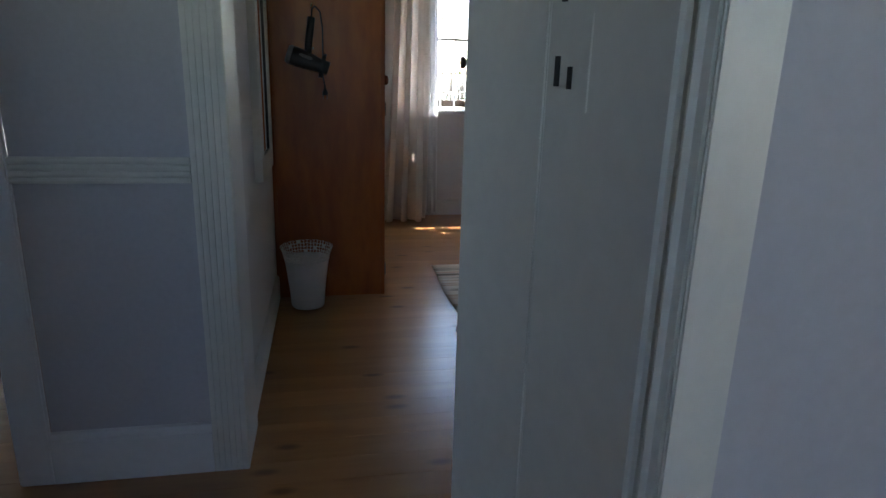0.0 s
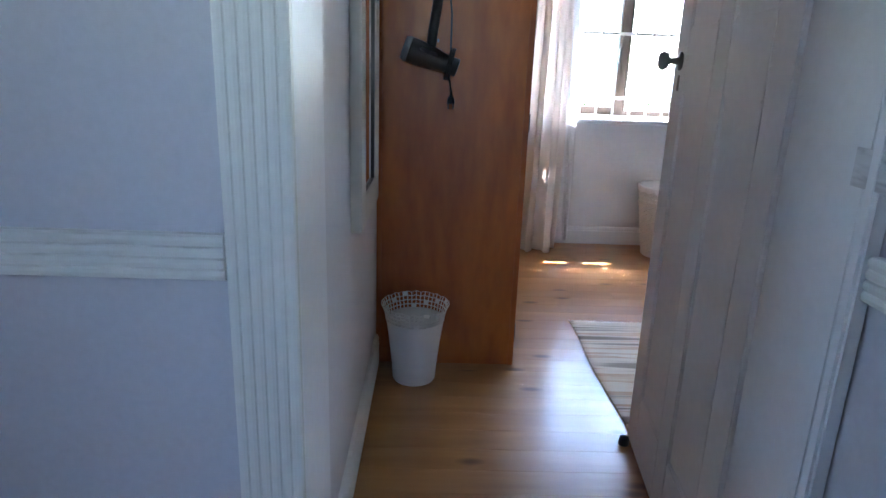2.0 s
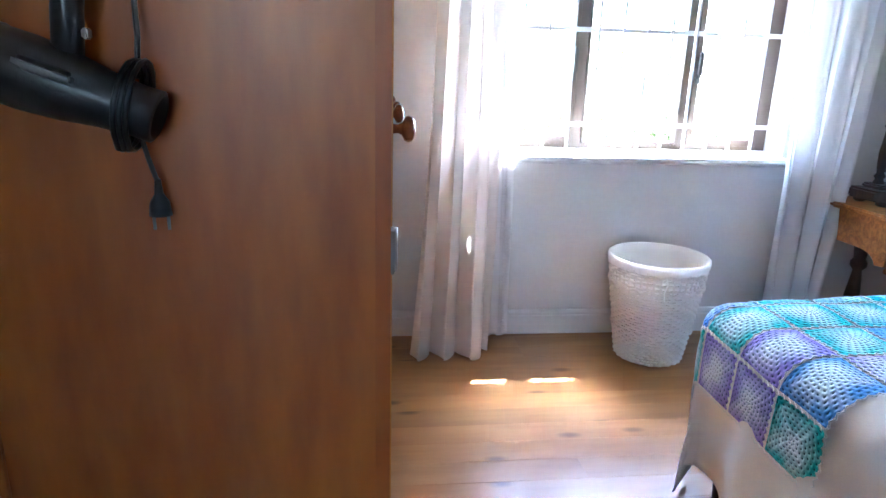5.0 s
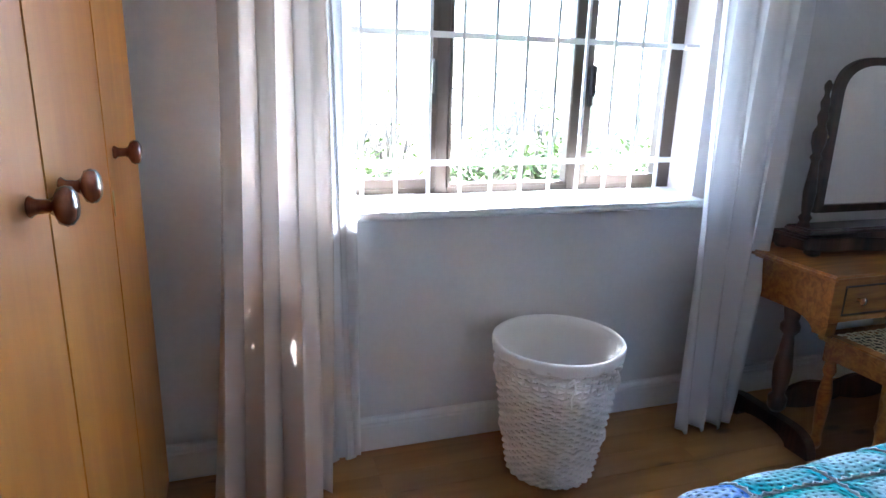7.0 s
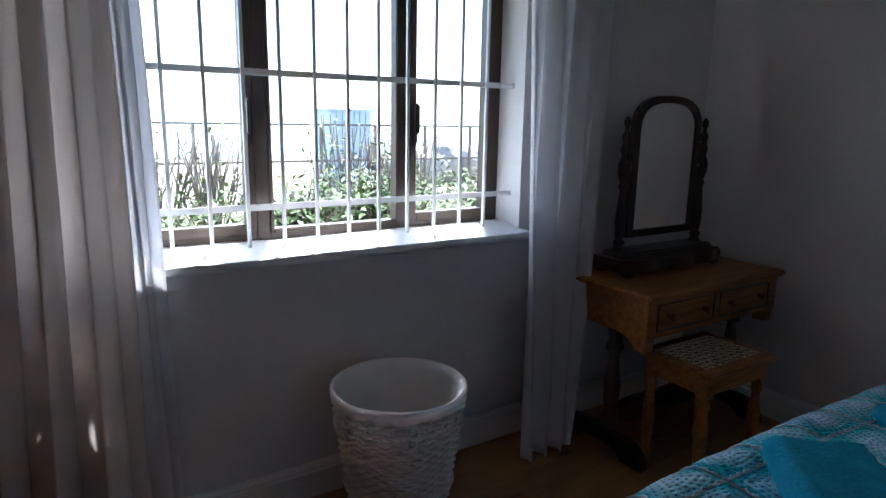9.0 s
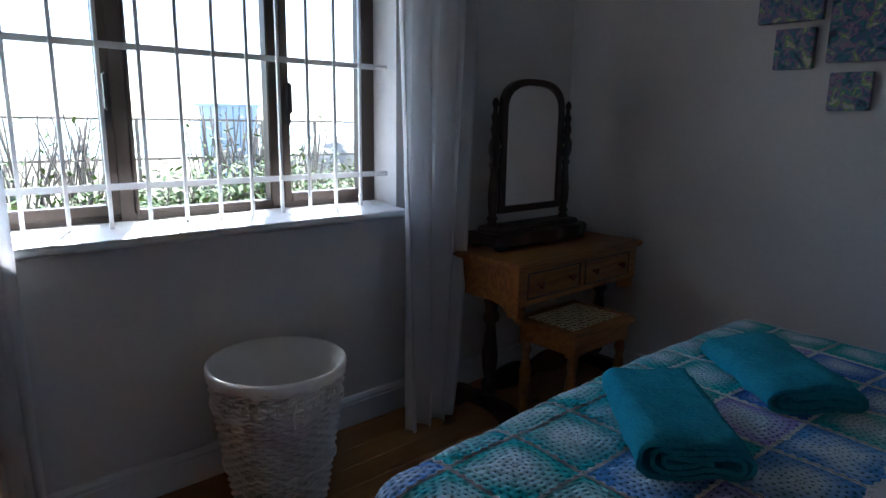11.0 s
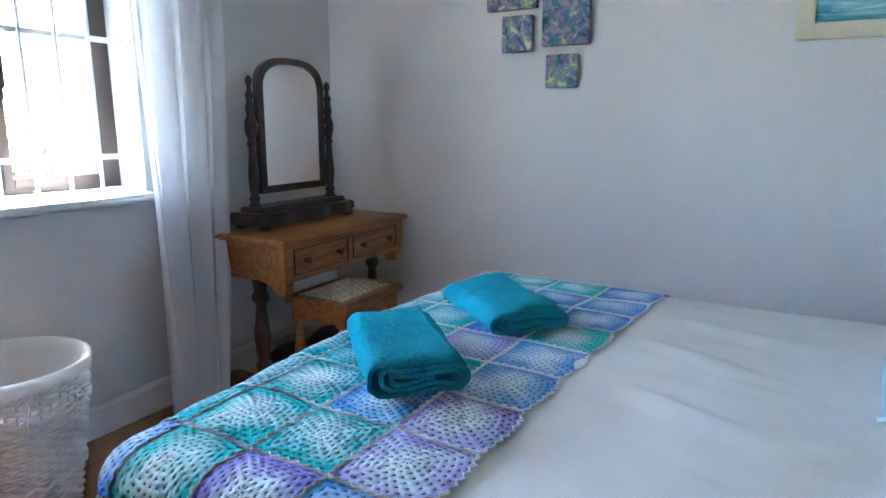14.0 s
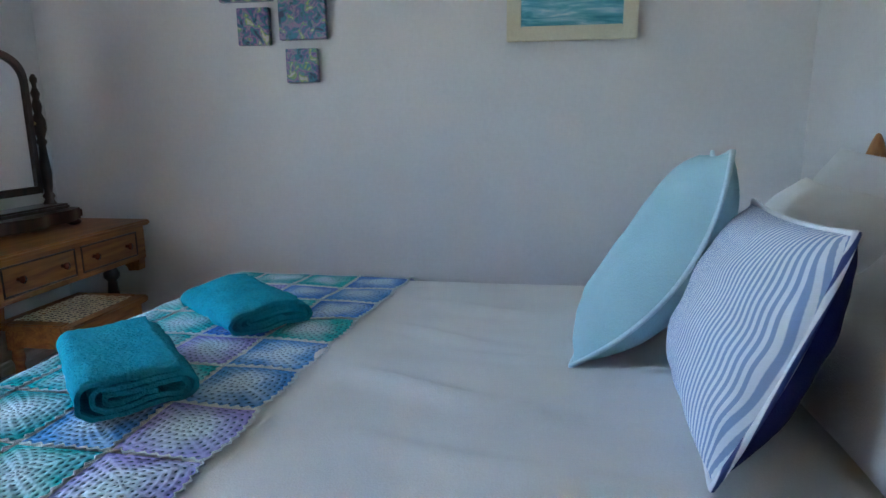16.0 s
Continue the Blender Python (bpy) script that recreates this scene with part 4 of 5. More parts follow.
def duvet_f(u, v):
    x = BX0 - 0.50 + u * (BX1 - BX0 + 1.0)
    y = BY0 + 0.02 + v * (BY1 - BY0 + 0.46)
    p = drape(x, y, 0.0)
    ins = min(max((x - BX0) / 0.15, 0), 1) * min(max((BX1 - x) / 0.15, 0), 1)
    w = noise.noise(Vector((x * 3.2, y * 1.5, 0))) * 0.009 + noise.noise(Vector((x * 9 + 5, y * 2.4, 3))) * 0.005 + noise.noise(Vector((x * 22, y * 7, 8))) * 0.0018
    for xc, yc, am, wd_, ln in ((1.62, -0.05, 0.013, 0.028, 0.30), (1.95, -0.02, 0.010, 0.022, 0.22), (1.36, -0.22, 0.009, 0.03, 0.28), (1.80, -0.30, 0.007, 0.018, 0.16), (2.2, -0.1, 0.008, 0.03, 0.25)):
        bend = xc + 0.25 * (y - yc) + 0.02 * math.sin(9 * y)
        w += 1.7 * am * min(max((0.14 - y) / 0.16, 0), 1) * math.exp(-((x - bend) / wd_) ** 2 - ((y - yc) / ln) ** 2)
    p.z += w * ins
    if p.z < BZ - 0.12:
        hang = (BZ - 0.12 - p.z)
        ripple = hang * 0.10 * math.sin((x if y > BY1 else y) * 21 + 2 * noise.noise(Vector((x * 3, y * 3, 1))))
        if x < BX0:
            p.x += ripple - 0.02 * hang
        elif x > BX1:
            p.x -= ripple
        if y > BY1:
            p.y += ripple
    p.z = max(p.z, 0.03)
    return p


dv_ = thing("duvet", ((BX0 + BX1) / 2, -0.2, BZ), "white cotton duvet cover hanging over the bed sides", "duvet")
part("cover", sheet(bmesh.new(), 110, 120, duvet_f), SHEET, dv_, thick=0.006)

# crocheted blanket of squares over the foot of the bed
qb = thing("crochet_blanket", (1.8, 0.6, BZ), "blue, lilac and turquoise crocheted square blanket over the bed foot", "blanket")
PITCH, QX0, QY0 = 0.176, 0.77, 0.185
def quilt_at(x, y, lift):
    y2 = y - 0.06 * (x - 1.8)
    p = drape(x + 0.03 * (y - 0.5), y2, lift)
    p.z += 0.006 * noise.noise(Vector((x * 7, y * 7, 4)))
    return p


for i in range(11):
    for j in range(5):
        x0, y0 = QX0 + i * PITCH, QY0 + j * PITCH
        def f(u, v, x0=x0, y0=y0, i=i, j=j):
            g = 0.004
            d = max(abs(2 * u - 1), abs(2 * v - 1))
            puff = 0.012 + 0.006 * (1 - d * d) + 0.0012 * math.sin(d * 44)
            x, y = x0 + g + u * (PITCH - 2 * g), y0 + g + v * (PITCH - 2 * g)
            if j == 0:
                y -= 0.012 * (1 - v) * math.sin(math.pi * u)
            return quilt_at(x, y, puff)
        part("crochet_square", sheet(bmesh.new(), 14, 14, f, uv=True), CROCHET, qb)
bm = bmesh.new()
for i in range(12):
    tube(bm, [quilt_at(QX0 + i * PITCH + 0.0045 * (-1) ** k, QY0 + k * 0.011, 0.0145) for k in range(int(5 * PITCH / 0.011) + 1)], 0.002, 5)
for j in range(6):
    tube(bm, [quilt_at(QX0 + k * 0.011, QY0 + j * PITCH + 0.0045 * (-1) ** k - (0.012 * abs(math.sin(math.pi * k * 0.011 / PITCH)) if j == 0 else 0), 0.0145) for k in range(int(11 * PITCH / 0.011) + 1)], 0.002, 5)
part("joining_stitches", bm, WOOL, qb, "pale zigzag joining stitches")

# folded towels
def rounded(s, w, h, rad):
    """A place at share s of the way round a rectangle with rounded corners, from its lower middle."""
    rad = min(rad, w, h)
    a, b, c = 2 * (w - rad), 2 * (h - rad), math.pi * rad / 2
    d = (s % 1.0) * (2 * a + 2 * b + 4 * c) - a / 2
    for k, (n_, ox, oz) in enumerate(((b, w, -(h - rad)), (a, w - rad, h), (b, -w, h - rad), (a, -(w - rad), -h))):
        if d < 0:
            return (w - rad + d, -h)
        cx_, cz_ = ((w - rad, -(h - rad)), (w - rad, h - rad), (-(w - rad), h - rad), (-(w - rad), -(h - rad)))[k]
        if d < c:
            t_ = -math.pi / 2 + k * math.pi / 2 + d / rad
            return (cx_ + rad * math.cos(t_), cz_ + rad * math.sin(t_))
        d -= c
        if k < 3 and d < n_:
            return ((ox, oz + d), (ox - d, oz), (ox, oz - d))[k]
        d -= n_
        if k == 3:
            return (-(w - rad) + d + n_, -h)
    return (0.0, -h)


def towel(x, y, rz, z, W=0.112, H=0.041, L=0.172):
    m = Matrix.Translation((x, y, z)) @ Matrix.Rotation(radians(rz), 4, "Z")
    e = thing("towel", (x, y, z), "thick turquoise terry towel folded into a bundle on the blanket", "towel", "folded towels", m=m)
    t = 0.0085
    path = []
    turns, n = 2.7, 230
    for k in range(n + 1):
        q = turns * k / n
        w, h = W - 0.019 * q, max(H - 0.0135 * q, 0.006)
        px, pz = rounded(0.37 + q, w, h, 0.030)
        sag = 0.006 * math.sin(px * 22 + x * 7) * (pz > 0) - 0.004 * (px / W) ** 2
        path.append((px + 0.004 * q, max(pz + H + 0.004, 0.0045) + sag * min(1, pz / H + 1)))
    bm = bmesh.new()
    nl = 44
    outer, inner = [], []
    for k, (px, pz) in enumerate(path):
        q0, q1 = path[max(k - 1, 0)], path[min(k + 1, n)]
        d = Vector((q1[0] - q0[0], q1[1] - q0[1])).normalized()
        nrm = Vector((d.y, -d.x))
        for lst, sgn in ((outer, 1), (inner, -1)):
            row = []
            for i in range(nl + 1):
                yy = -L + 2 * L * i / nl
                b = 0.0045 * noise.noise(Vector((px * 14, yy * 11, pz * 14 + x))) + 0.002 * noise.noise(Vector((px * 30, yy * 34, pz * 30 + 2))) + 0.002 * noise.noise(Vector((px * 80, yy * 70, pz * 80)))
                endz = -0.010 * max(0, abs(yy) / L - 0.9) * 10 * (pz / 0.1) + 0.006 * noise.noise(Vector((yy * 7, px * 5, x))) * (pz / 0.08)
                row.append(bm.verts.new((px + sgn * nrm.x * t * 0.5 + b, yy + 0.004 * math.sin(k * 0.23), max(pz + sgn * nrm.y * t * 0.5 + b + endz, 0.0))))
            lst.append(row)
    for lst in (outer, inner):
        for a, b in zip(lst, lst[1:]):
            for i in range(nl):
                bm.faces.new((a[i], a[i + 1], b[i + 1], b[i])).smooth = True
    for k in range(n):
        for i in (0, nl):
            bm.faces.new((outer[k][i], outer[k + 1][i], inner[k + 1][i], inner[k][i]))
    for k in (0, n):
        for i in range(nl):
            bm.faces.new((outer[k][i], outer[k][i + 1], inner[k][i + 1], inner[k][i]))
    part("folded_cloth", bm, TOWEL, e)


towel(1.535, 0.525, -46, BZ + 0.034)
towel(1.985, 0.485, -41, BZ + 0.036, 0.12, 0.034, 0.175)

# cushions and pillows
def cushion(name, m, w, h, t, front, back, label, group="", piping=None, pinch=0.07, bend=0.0):
    """A soft cushion in its own xz plane: front towards -y."""
    e = thing(name, (0, 0, 0), label, "cushion" if "cushion" in name else "pillow", group, m=m)
    def side(s):
        def f(u, v):
            a, b = 2 * u - 1, 2 * v - 1
            k = (max(1 - abs(a) ** 2.6, 0) * max(1 - abs(b) ** 2.6, 0)) ** 0.55
            x = w / 2 * a * (1 - pinch * (1 - b * b) * abs(a))
            z = h / 2 * b * (1 - pinch * (1 - a * a) * abs(b))
            wr = 0.006 * noise.noise(Vector((a * 3 + s, b * 3, w * 9))) * (0.3 + k)
            wr += 0.004 * math.sin(14 * math.atan2(b, a) + 3 * s) * (1 - k) * min(1, 3 * k)
            return (x, s * (t / 2 * k + wr * (k > 0.02)) + bend * (1 - b * b) * (0.4 + 0.6 * a * a), z)
        return f
    part("front", sheet(bmesh.new(), 36, 36, side(-1)), front, e)
    part("back", sheet(bmesh.new(), 36, 36, side(1)), back, e)
    if piping:
        pts = []
        f = side(0)
        for k in range(160):
            s = k / 40
            c = [(s, 0), (1, s - 1), (3 - s, 1), (0, 4 - s)][int(s)]
            pts.append(f(*c))
        part("piping", tube(bmesh.new(), pts, 0.006, 8, True), piping, e, "corded seam")
    return e


def leaning(x, y, z, h, lean, turn, roll=0.0):
    """Stands a cushion on its lower edge at x, y, z, leaning back towards the headboard."""
    return Matrix.Translation((x, y, z)) @ Matrix.Rotation(radians(180 + turn), 4, "Z") @ Matrix.Rotation(radians(-lean), 4, "X") @ Matrix.Rotation(radians(roll), 4, "Y") @ Matrix.Translation((0, 0, h / 2))


cushion("cushion", leaning(1.981, -0.42, BZ + 0.015, 0.551, 32, -11.5, -3.6), 0.453, 0.551, 0.20, PALEBLUE, PALEBLUE, "pale blue cotton cushion leaning on a striped one", "cushions on the bed", PALESEAM, bend=0.075)
cushion("cushion", leaning(1.623, -0.600, BZ + 0.015, 0.404, 21.7, -7.8, -3.5), 0.640, 0.404, 0.19, STRIPES, NAVY, "blue and white ticking cushion with a navy back", "cushions on the bed", PIPING, bend=0.02)
cushion("pillow", leaning(1.48, -0.80, BZ + 0.01, 0.46, 42, 0), 0.72, 0.46, 0.2, SHEET, SHEET, "plump white pillow against the headboard", "pillows on the bed")
cushion("pillow", leaning(2.2, -0.84, BZ + 0.01, 0.46, 38, 0), 0.70, 0.46, 0.2, SHEET, SHEET, "plump white pillow against the headboard", "pillows on the bed")
cushion("pillow", leaning(1.48, -1.00, BZ + 0.03, 0.48, 26, 0), 0.72, 0.48, 0.19, SHEET, SHEET, "white back pillow against the headboard", "pillows on the bed")
cushion("pillow", leaning(2.2, -1.02, BZ + 0.03, 0.48, 26, 2), 0.70, 0.48, 0.19, SHEET, SHEET, "white back pillow against the headboard", "pillows on the bed")

# rag rug beside the bed
rg = thing("rag_rug", (0.7, -0.05, 0), "striped cream and tan rag rug beside the bed", "rug")
part("woven_mat", sheet(bmesh.new(), 20, 50, lambda u, v: (0.355 + u * 0.62 + 0.006 * math.sin(9 * v), -0.62 + 1.13 * v, 0.006 + 0.002 * noise.noise(Vector((u * 6, v * 12, 0))))), RAGRUG, rg, thick=0.007)
bm = bmesh.new()
for k in range(48):
    x = 0.36 + k * 0.0128
    tube(bm, [(x, 0.508, 0.006), (x + 0.004 * math.sin(k * 2.1), 0.535, 0.003)], 0.0022, 5)
part("fringe", bm, LINEN, rg, "short cream fringe")

# ---- dressing table ----
dt = thing("dressing_table", (2.7, 1.82, 0), "honey-coloured wooden dressing table with two drawers and dark turned legs", "dressing table")
TX0, TX1, TY0, TY1, TZ = 2.242, 3.17, 1.552, 2.09, 0.76
part("table_top", boxed(TX0, TX1, TY0, TY1, TZ - 0.026, TZ, bevel=0.008, segs=3), TABLEWOOD, dt)
bm = bmesh.new()
box(bm, TX0 + 0.025, TX0 + 0.05, TY0 + 0.05, TY1 - 0.01, TZ - 0.185, TZ - 0.026)
box(bm, TX1 - 0.05, TX1 - 0.025, TY0 + 0.05, TY1 - 0.01, TZ - 0.185, TZ - 0.026)
box(bm, TX0 + 0.05, TX1 - 0.05, TY1 - 0.03, TY1 - 0.01, TZ - 0.185, TZ - 0.026)
part("side_apron", bm, TABLEWOOD, dt)
bm = bmesh.new()
fx0, fx1, mid = TX0 + 0.025, TX1 - 0.025, (TX0 + TX1) / 2
box(bm, fx0, fx1, TY0 + 0.025, TY0 + 0.05, TZ - 0.045, TZ - 0.026)
box(bm, fx0, fx1, TY0 + 0.025, TY0 + 0.05, TZ - 0.185, TZ - 0.165)
for a, b in ((fx0, fx0 + 0.055), (mid - 0.014, mid + 0.014), (fx1 - 0.055, fx1)):
    box(bm, a, b, TY0 + 0.0245, TY0 + 0.05, TZ - 0.165, TZ - 0.045)
part("front_frame", bm, TABLEWOOD, dt)
for a, b in ((fx0 + 0.058, mid - 0.017), (mid + 0.017, fx1 - 0.058)):
    dr = part("drawer", boxed(a, b, TY0 + 0.029, TY0 + 0.06, TZ - 0.162, TZ - 0.048, bevel=0.004), TABLEWOOD, dt)
    bead = bmesh.new()
    for q in ((a, b, TZ - 0.162, TZ - 0.156), (a, b, TZ - 0.054, TZ - 0.048), (a, a + 0.006, TZ - 0.156, TZ - 0.054), (b - 0.006, b, TZ - 0.156, TZ - 0.054)):
        box(bead, q[0], q[1], TY0 + 0.022, TY0 + 0.0295, q[2], q[3], 0.002)
    part("cockbead", bead, DARKWOOD, dr, "dark bead edging")
    for f_ in (0.2, 0.8):
        part("knob", lathe(bmesh.new(), [(0.008, 0), (0.007, -0.012), (0.014, -0.018), (0.015, -0.026), (0.0, -0.030)], 16, (a + (b - a) * f_, TY0 + 0.029, TZ - 0.105), "Y"), KNOBWOOD, dr, "small turned knob")
for x in (TX0 + 0.055, TX1 - 0.055):
    part("drop_finial", lathe(bmesh.new(), [(0.026, TZ - 0.185), (0.028, TZ - 0.2), (0.018, TZ - 0.215), (0.024, TZ - 0.225), (0.014, TZ - 0.24), (0.0, TZ - 0.245)], 18, (x, TY0 + 0.055, 0)), TABLEWOOD, dt)
    out = [(TY0 + 0.025, TZ - 0.186), (TY0 + 0.20, TZ - 0.186)]
    for k in range(9):
        a = math.pi / 2 * k / 8
        out.append((TY0 + 0.20 - 0.115 * math.sin(a), TZ - 0.186 - 0.055 * (1 - math.cos(a))))
    out.append((TY0 + 0.03, TZ - 0.236))
    part("bracket", extrude_outline(bmesh.new(), out, "X", x - 0.026, x + 0.02), TABLEWOOD, dt, "shaped corner bracket")
    bm = lathe(bmesh.new(), [(0.02, 0.13), (0.034, 0.15), (0.036, 0.19), (0.022, 0.21), (0.030, 0.24), (0.036, 0.32), (0.024, 0.42), (0.020, 0.46), (0.036, 0.48), (0.036, 0.5), (0.026, 0.52), (0.034, 0.575)], 20, (x, TY0 + 0.2, 0))
    part("turned_leg", bm, DARKWOOD, dt, "dark turned pedestal leg")
    out = []
    for k in range(29):
        a = math.pi * k / 28
        out.append((TY0 + 0.24 + 0.235 * math.cos(a), 0.02 + 0.13 * math.sin(a) * (1 + 0.25 * math.cos(2 * a))))
    for k in range(15):
        a = math.pi * (14 - k) / 14
        out.append((TY0 + 0.24 + 0.13 * math.cos(a), 0.02 + 0.045 * math.sin(a)))
    part("scroll_foot", extrude_outline(bmesh.new(), out, "X", x - 0.022, x + 0.022), DARKWOOD, dt, "dark carved scroll foot")
out = []
for k in range(41):
    u = k / 40
    out.append((TX0 + 0.07 + u * (TX1 - TX0 - 0.14), 0.21 + 0.03 * abs(math.sin(3 * math.pi * u))))
for k in range(41):
    u = 1 - k / 40
    out.append((TX0 + 0.07 + u * (TX1 - TX0 - 0.14), 0.15 - 0.025 * abs(math.sin(2.5 * math.pi * u))))
part("stretcher", extrude_outline(bmesh.new(), out, "Y", TY0 + 0.19, TY0 + 0.21), DARKWOOD, dt, "dark carved stretcher")

# swing mirror on the dressing table
sm = thing("swing_mirror", (2.72, 1.9, TZ), "dark mahogany swing mirror with turned posts on the dressing table", "mirror")
MX, MY = 2.69, 1.89
out = []
n = 44
for k in range(n + 1):
    u = k / n
    x = MX - 0.345 + 0.69 * u
    out.append((x, MY - 0.10 - 0.045 * (0.5 - 0.5 * math.cos(2 * math.pi * u)) + 0.012 * math.cos(6 * math.pi * u)))
out += [(MX + 0.345, MY + 0.09), (MX - 0.345, MY + 0.09)]
bm = extrude_outline(bmesh.new(), out, "Z", TZ + 0.022, TZ + 0.075)
bmesh.ops.bevel(bm, geom=[e for e in bm.edges if abs(e.verts[0].co.z - e.verts[1].co.z) < 1e-5], offset=0.01, segments=2, affect="EDGES")
part("plinth", bm, DARKWOOD, sm)
part("plinth_top", boxed(MX - 0.30, MX + 0.30, MY - 0.07, MY + 0.06, TZ + 0.074, TZ + 0.098, bevel=0.008), DARKWOOD, sm)
for x in (-0.29, 0.29):
    for y in (-0.085, 0.06):
        part("bun_foot", lathe(bmesh.new(), [(0.018, 0), (0.03, 0.008), (0.03, 0.018), (0.02, 0.026)], 16, (MX + x, MY + y, TZ)), DARKWOOD, sm)
for x in (-0.26, 0.26):
    prof = [(0.028, 0.09), (0.034, 0.10), (0.022, 0.12), (0.032, 0.135), (0.020, 0.15), (0.026, 0.18), (0.030, 0.24), (0.020, 0.33), (0.018, 0.36), (0.028, 0.375), (0.018, 0.39), (0.033, 0.43), (0.033, 0.47), (0.018, 0.50), (0.026, 0.53), (0.016, 0.56), (0.023, 0.585), (0.011, 0.61), (0.012, 0.625), (0.018, 0.635), (0.018, 0.65), (0.008, 0.665), (0.0, 0.668)]
    part("turned_post", lathe(bmesh.new(), [(r_ * 0.82, h_ + TZ) for r_, h_ in prof], 18, (MX + x, MY, 0)), DARKWOOD, sm)
def arch(hw, z0, zs, rise, n=26):
    pts = [(MX - hw, z0), (MX + hw, z0)]
    for k in range(n + 1):
        a = math.pi * k / n
        pts.append((MX + hw * math.copysign(abs(math.cos(a)) ** 0.75, math.cos(a)), zs + rise * max(math.sin(a), 0.0) ** 0.8))
    return pts
o_, i_ = arch(0.222, 0.912, 1.38, 0.138), arch(0.19, 0.945, 1.37, 0.118)
bm = bmesh.new()
fr = [[bm.verts.new((p[0], y, p[1])) for p in ring] for ring, y in ((o_, MY - 0.008), (o_, MY + 0.016), (i_, MY + 0.016), (i_, MY - 0.014))]
for a, b in zip(fr, fr[1:] + fr[:1]):
    for k in range(len(a)):
        j = (k + 1) % len(a)
        bm.faces.new((a[k], a[j], b[j], b[k]))
mf = part("mirror_frame", bm, DARKWOOD, sm, "arched dark frame")
part("glass", extrude_outline(bmesh.new(), arch(0.194, 0.941, 1.37, 0.121), "Y", MY - 0.004, MY + 0.012), MIRROR, mf, "old silvered glass")
for x in (-0.238, 0.238):
    part("pivot", lathe(bmesh.new(), [(0.008, -0.03), (0.008, 0.03)], 10, (MX + x, MY, 1.215), "X"), BRASS, sm)

# ---- stool with a thong seat ----
st = thing("stool", (2.61, 1.53, 0), "wooden stool with a woven rawhide thong seat", "stool")
SX0, SX1, SY0, SY1, SZ = 2.38, 2.825, 1.362, 1.70, 0.486
for a in ((SX0, SX1, SY0, SY0 + 0.055), (SX0, SX1, SY1 - 0.055, SY1), (SX0, SX0 + 0.055, SY0 + 0.055, SY1 - 0.055), (SX1 - 0.055, SX1, SY0 + 0.055, SY1 - 0.055)):
    part("seat_rail", boxed(*a, SZ - 0.03, SZ, bevel=0.006), TABLEWOOD, st)
for a in ((SX0 + 0.03, SX1 - 0.03, SY0 + 0.02, SY0 + 0.04), (SX0 + 0.03, SX1 - 0.03, SY1 - 0.04, SY1 - 0.02), (SX0 + 0.02, SX0 + 0.04, SY0 + 0.04, SY1 - 0.04), (SX1 - 0.04, SX1 - 0.02, SY0 + 0.04, SY1 - 0.04)):
    part("apron", boxed(*a, SZ - 0.10, SZ - 0.03, bevel=0.003), TABLEWOOD, st)
# black sheet added in place of the shade seen between the thongs
part("seat_shade_board", boxed(SX0 + 0.05, SX1 - 0.05, SY0 + 0.05, SY1 - 0.05, SZ - 0.026, SZ - 0.018), BLACK, st, "black board standing in for the shade below the thongs")
for k in range(9):
    y = SY0 + 0.05 + k * (SY1 - SY0 - 0.10) / 8
    part("thong", tube(bmesh.new(), [(SX0 + 0.045 + q * (SX1 - SX0 - 0.09) / 36, y, SZ - 0.001 + 0.003 * math.sin(math.pi * q / 2 + k * math.pi)) for q in range(37)], 0.0025, 5), THONG, st)
for k in range(14):
    x = SX0 + 0.05 + k * (SX1 - SX0 - 0.10) / 13
    part("thong", tube(bmesh.new(), [(x, SY0 + 0.045 + q * (SY1 - SY0 - 0.09) / 24, SZ - 0.001 - 0.003 * math.sin(math.pi * q / 2 + k * math.pi)) for q in range(25)], 0.0025, 5), THONG, st)
for x in (SX0 + 0.045, SX1 - 0.045):
    for y in (SY0 + 0.045, SY1 - 0.045):
        bm = boxed(x - 0.024, x + 0.024, y - 0.024, y + 0.024, SZ - 0.115, SZ - 0.03, bevel=0.004)
        lathe(bm, [(0.016, 0), (0.022, 0.02), (0.017, 0.06), (0.024, 0.16), (0.026, 0.24), (0.016, 0.31), (0.024, 0.335), (0.018, SZ - 0.115)], 16, (x, y, 0))
        part("leg", bm, TABLEWOOD, st)

# ---- pictures ----
def canvas(y0, y1, z0, z1, label):
    e = thing("canvas_painting", (XE - 0.02, (y0 + y1) / 2, z0), label, "painting", "small canvases on the wall")
    part("canvas", boxed(XE - 0.038, XE - 0.001, y0, y1, z0, z1, bevel=0.003), DABS, e)


canvas(0.648, 0.866, 1.572, 1.87, "tall dabbed blue and violet canvas on the wall")
canvas(0.915, 1.064, 1.553, 1.714, "small square dabbed canvas on the wall")
canvas(0.695, 0.842, 1.386, 1.533, "small square dark dabbed canvas on the wall")
canvas(0.896, 1.144, 1.742, 1.94, "wide dabbed green canvas on the wall")
FRAMECREAM = mat("cream_picture_frame", (0.70, 0.65, 0.50), 0.5, 0, 0.06)
fp = thing("framed_painting", (XE - 0.02, -0.42, 1.536), "seascape painting in a flat cream wooden frame", "painting")
for n_, a in (("frame_side", (-0.69, -0.63, 1.536, 1.96)), ("frame_side", (-0.21, -0.15, 1.536, 1.96)), ("frame_rail", (-0.63, -0.21, 1.536, 1.596)), ("frame_rail", (-0.63, -0.21, 1.90, 1.96))):
    part(n_, boxed(XE - 0.03, XE - 0.001, *a, bevel=0.004), FRAMECREAM, fp)
part("painted_board", boxed(XE - 0.02, XE - 0.012, -0.632, -0.208, 1.594, 1.902), SEA_PAINT, fp, "painted waves and clouds")

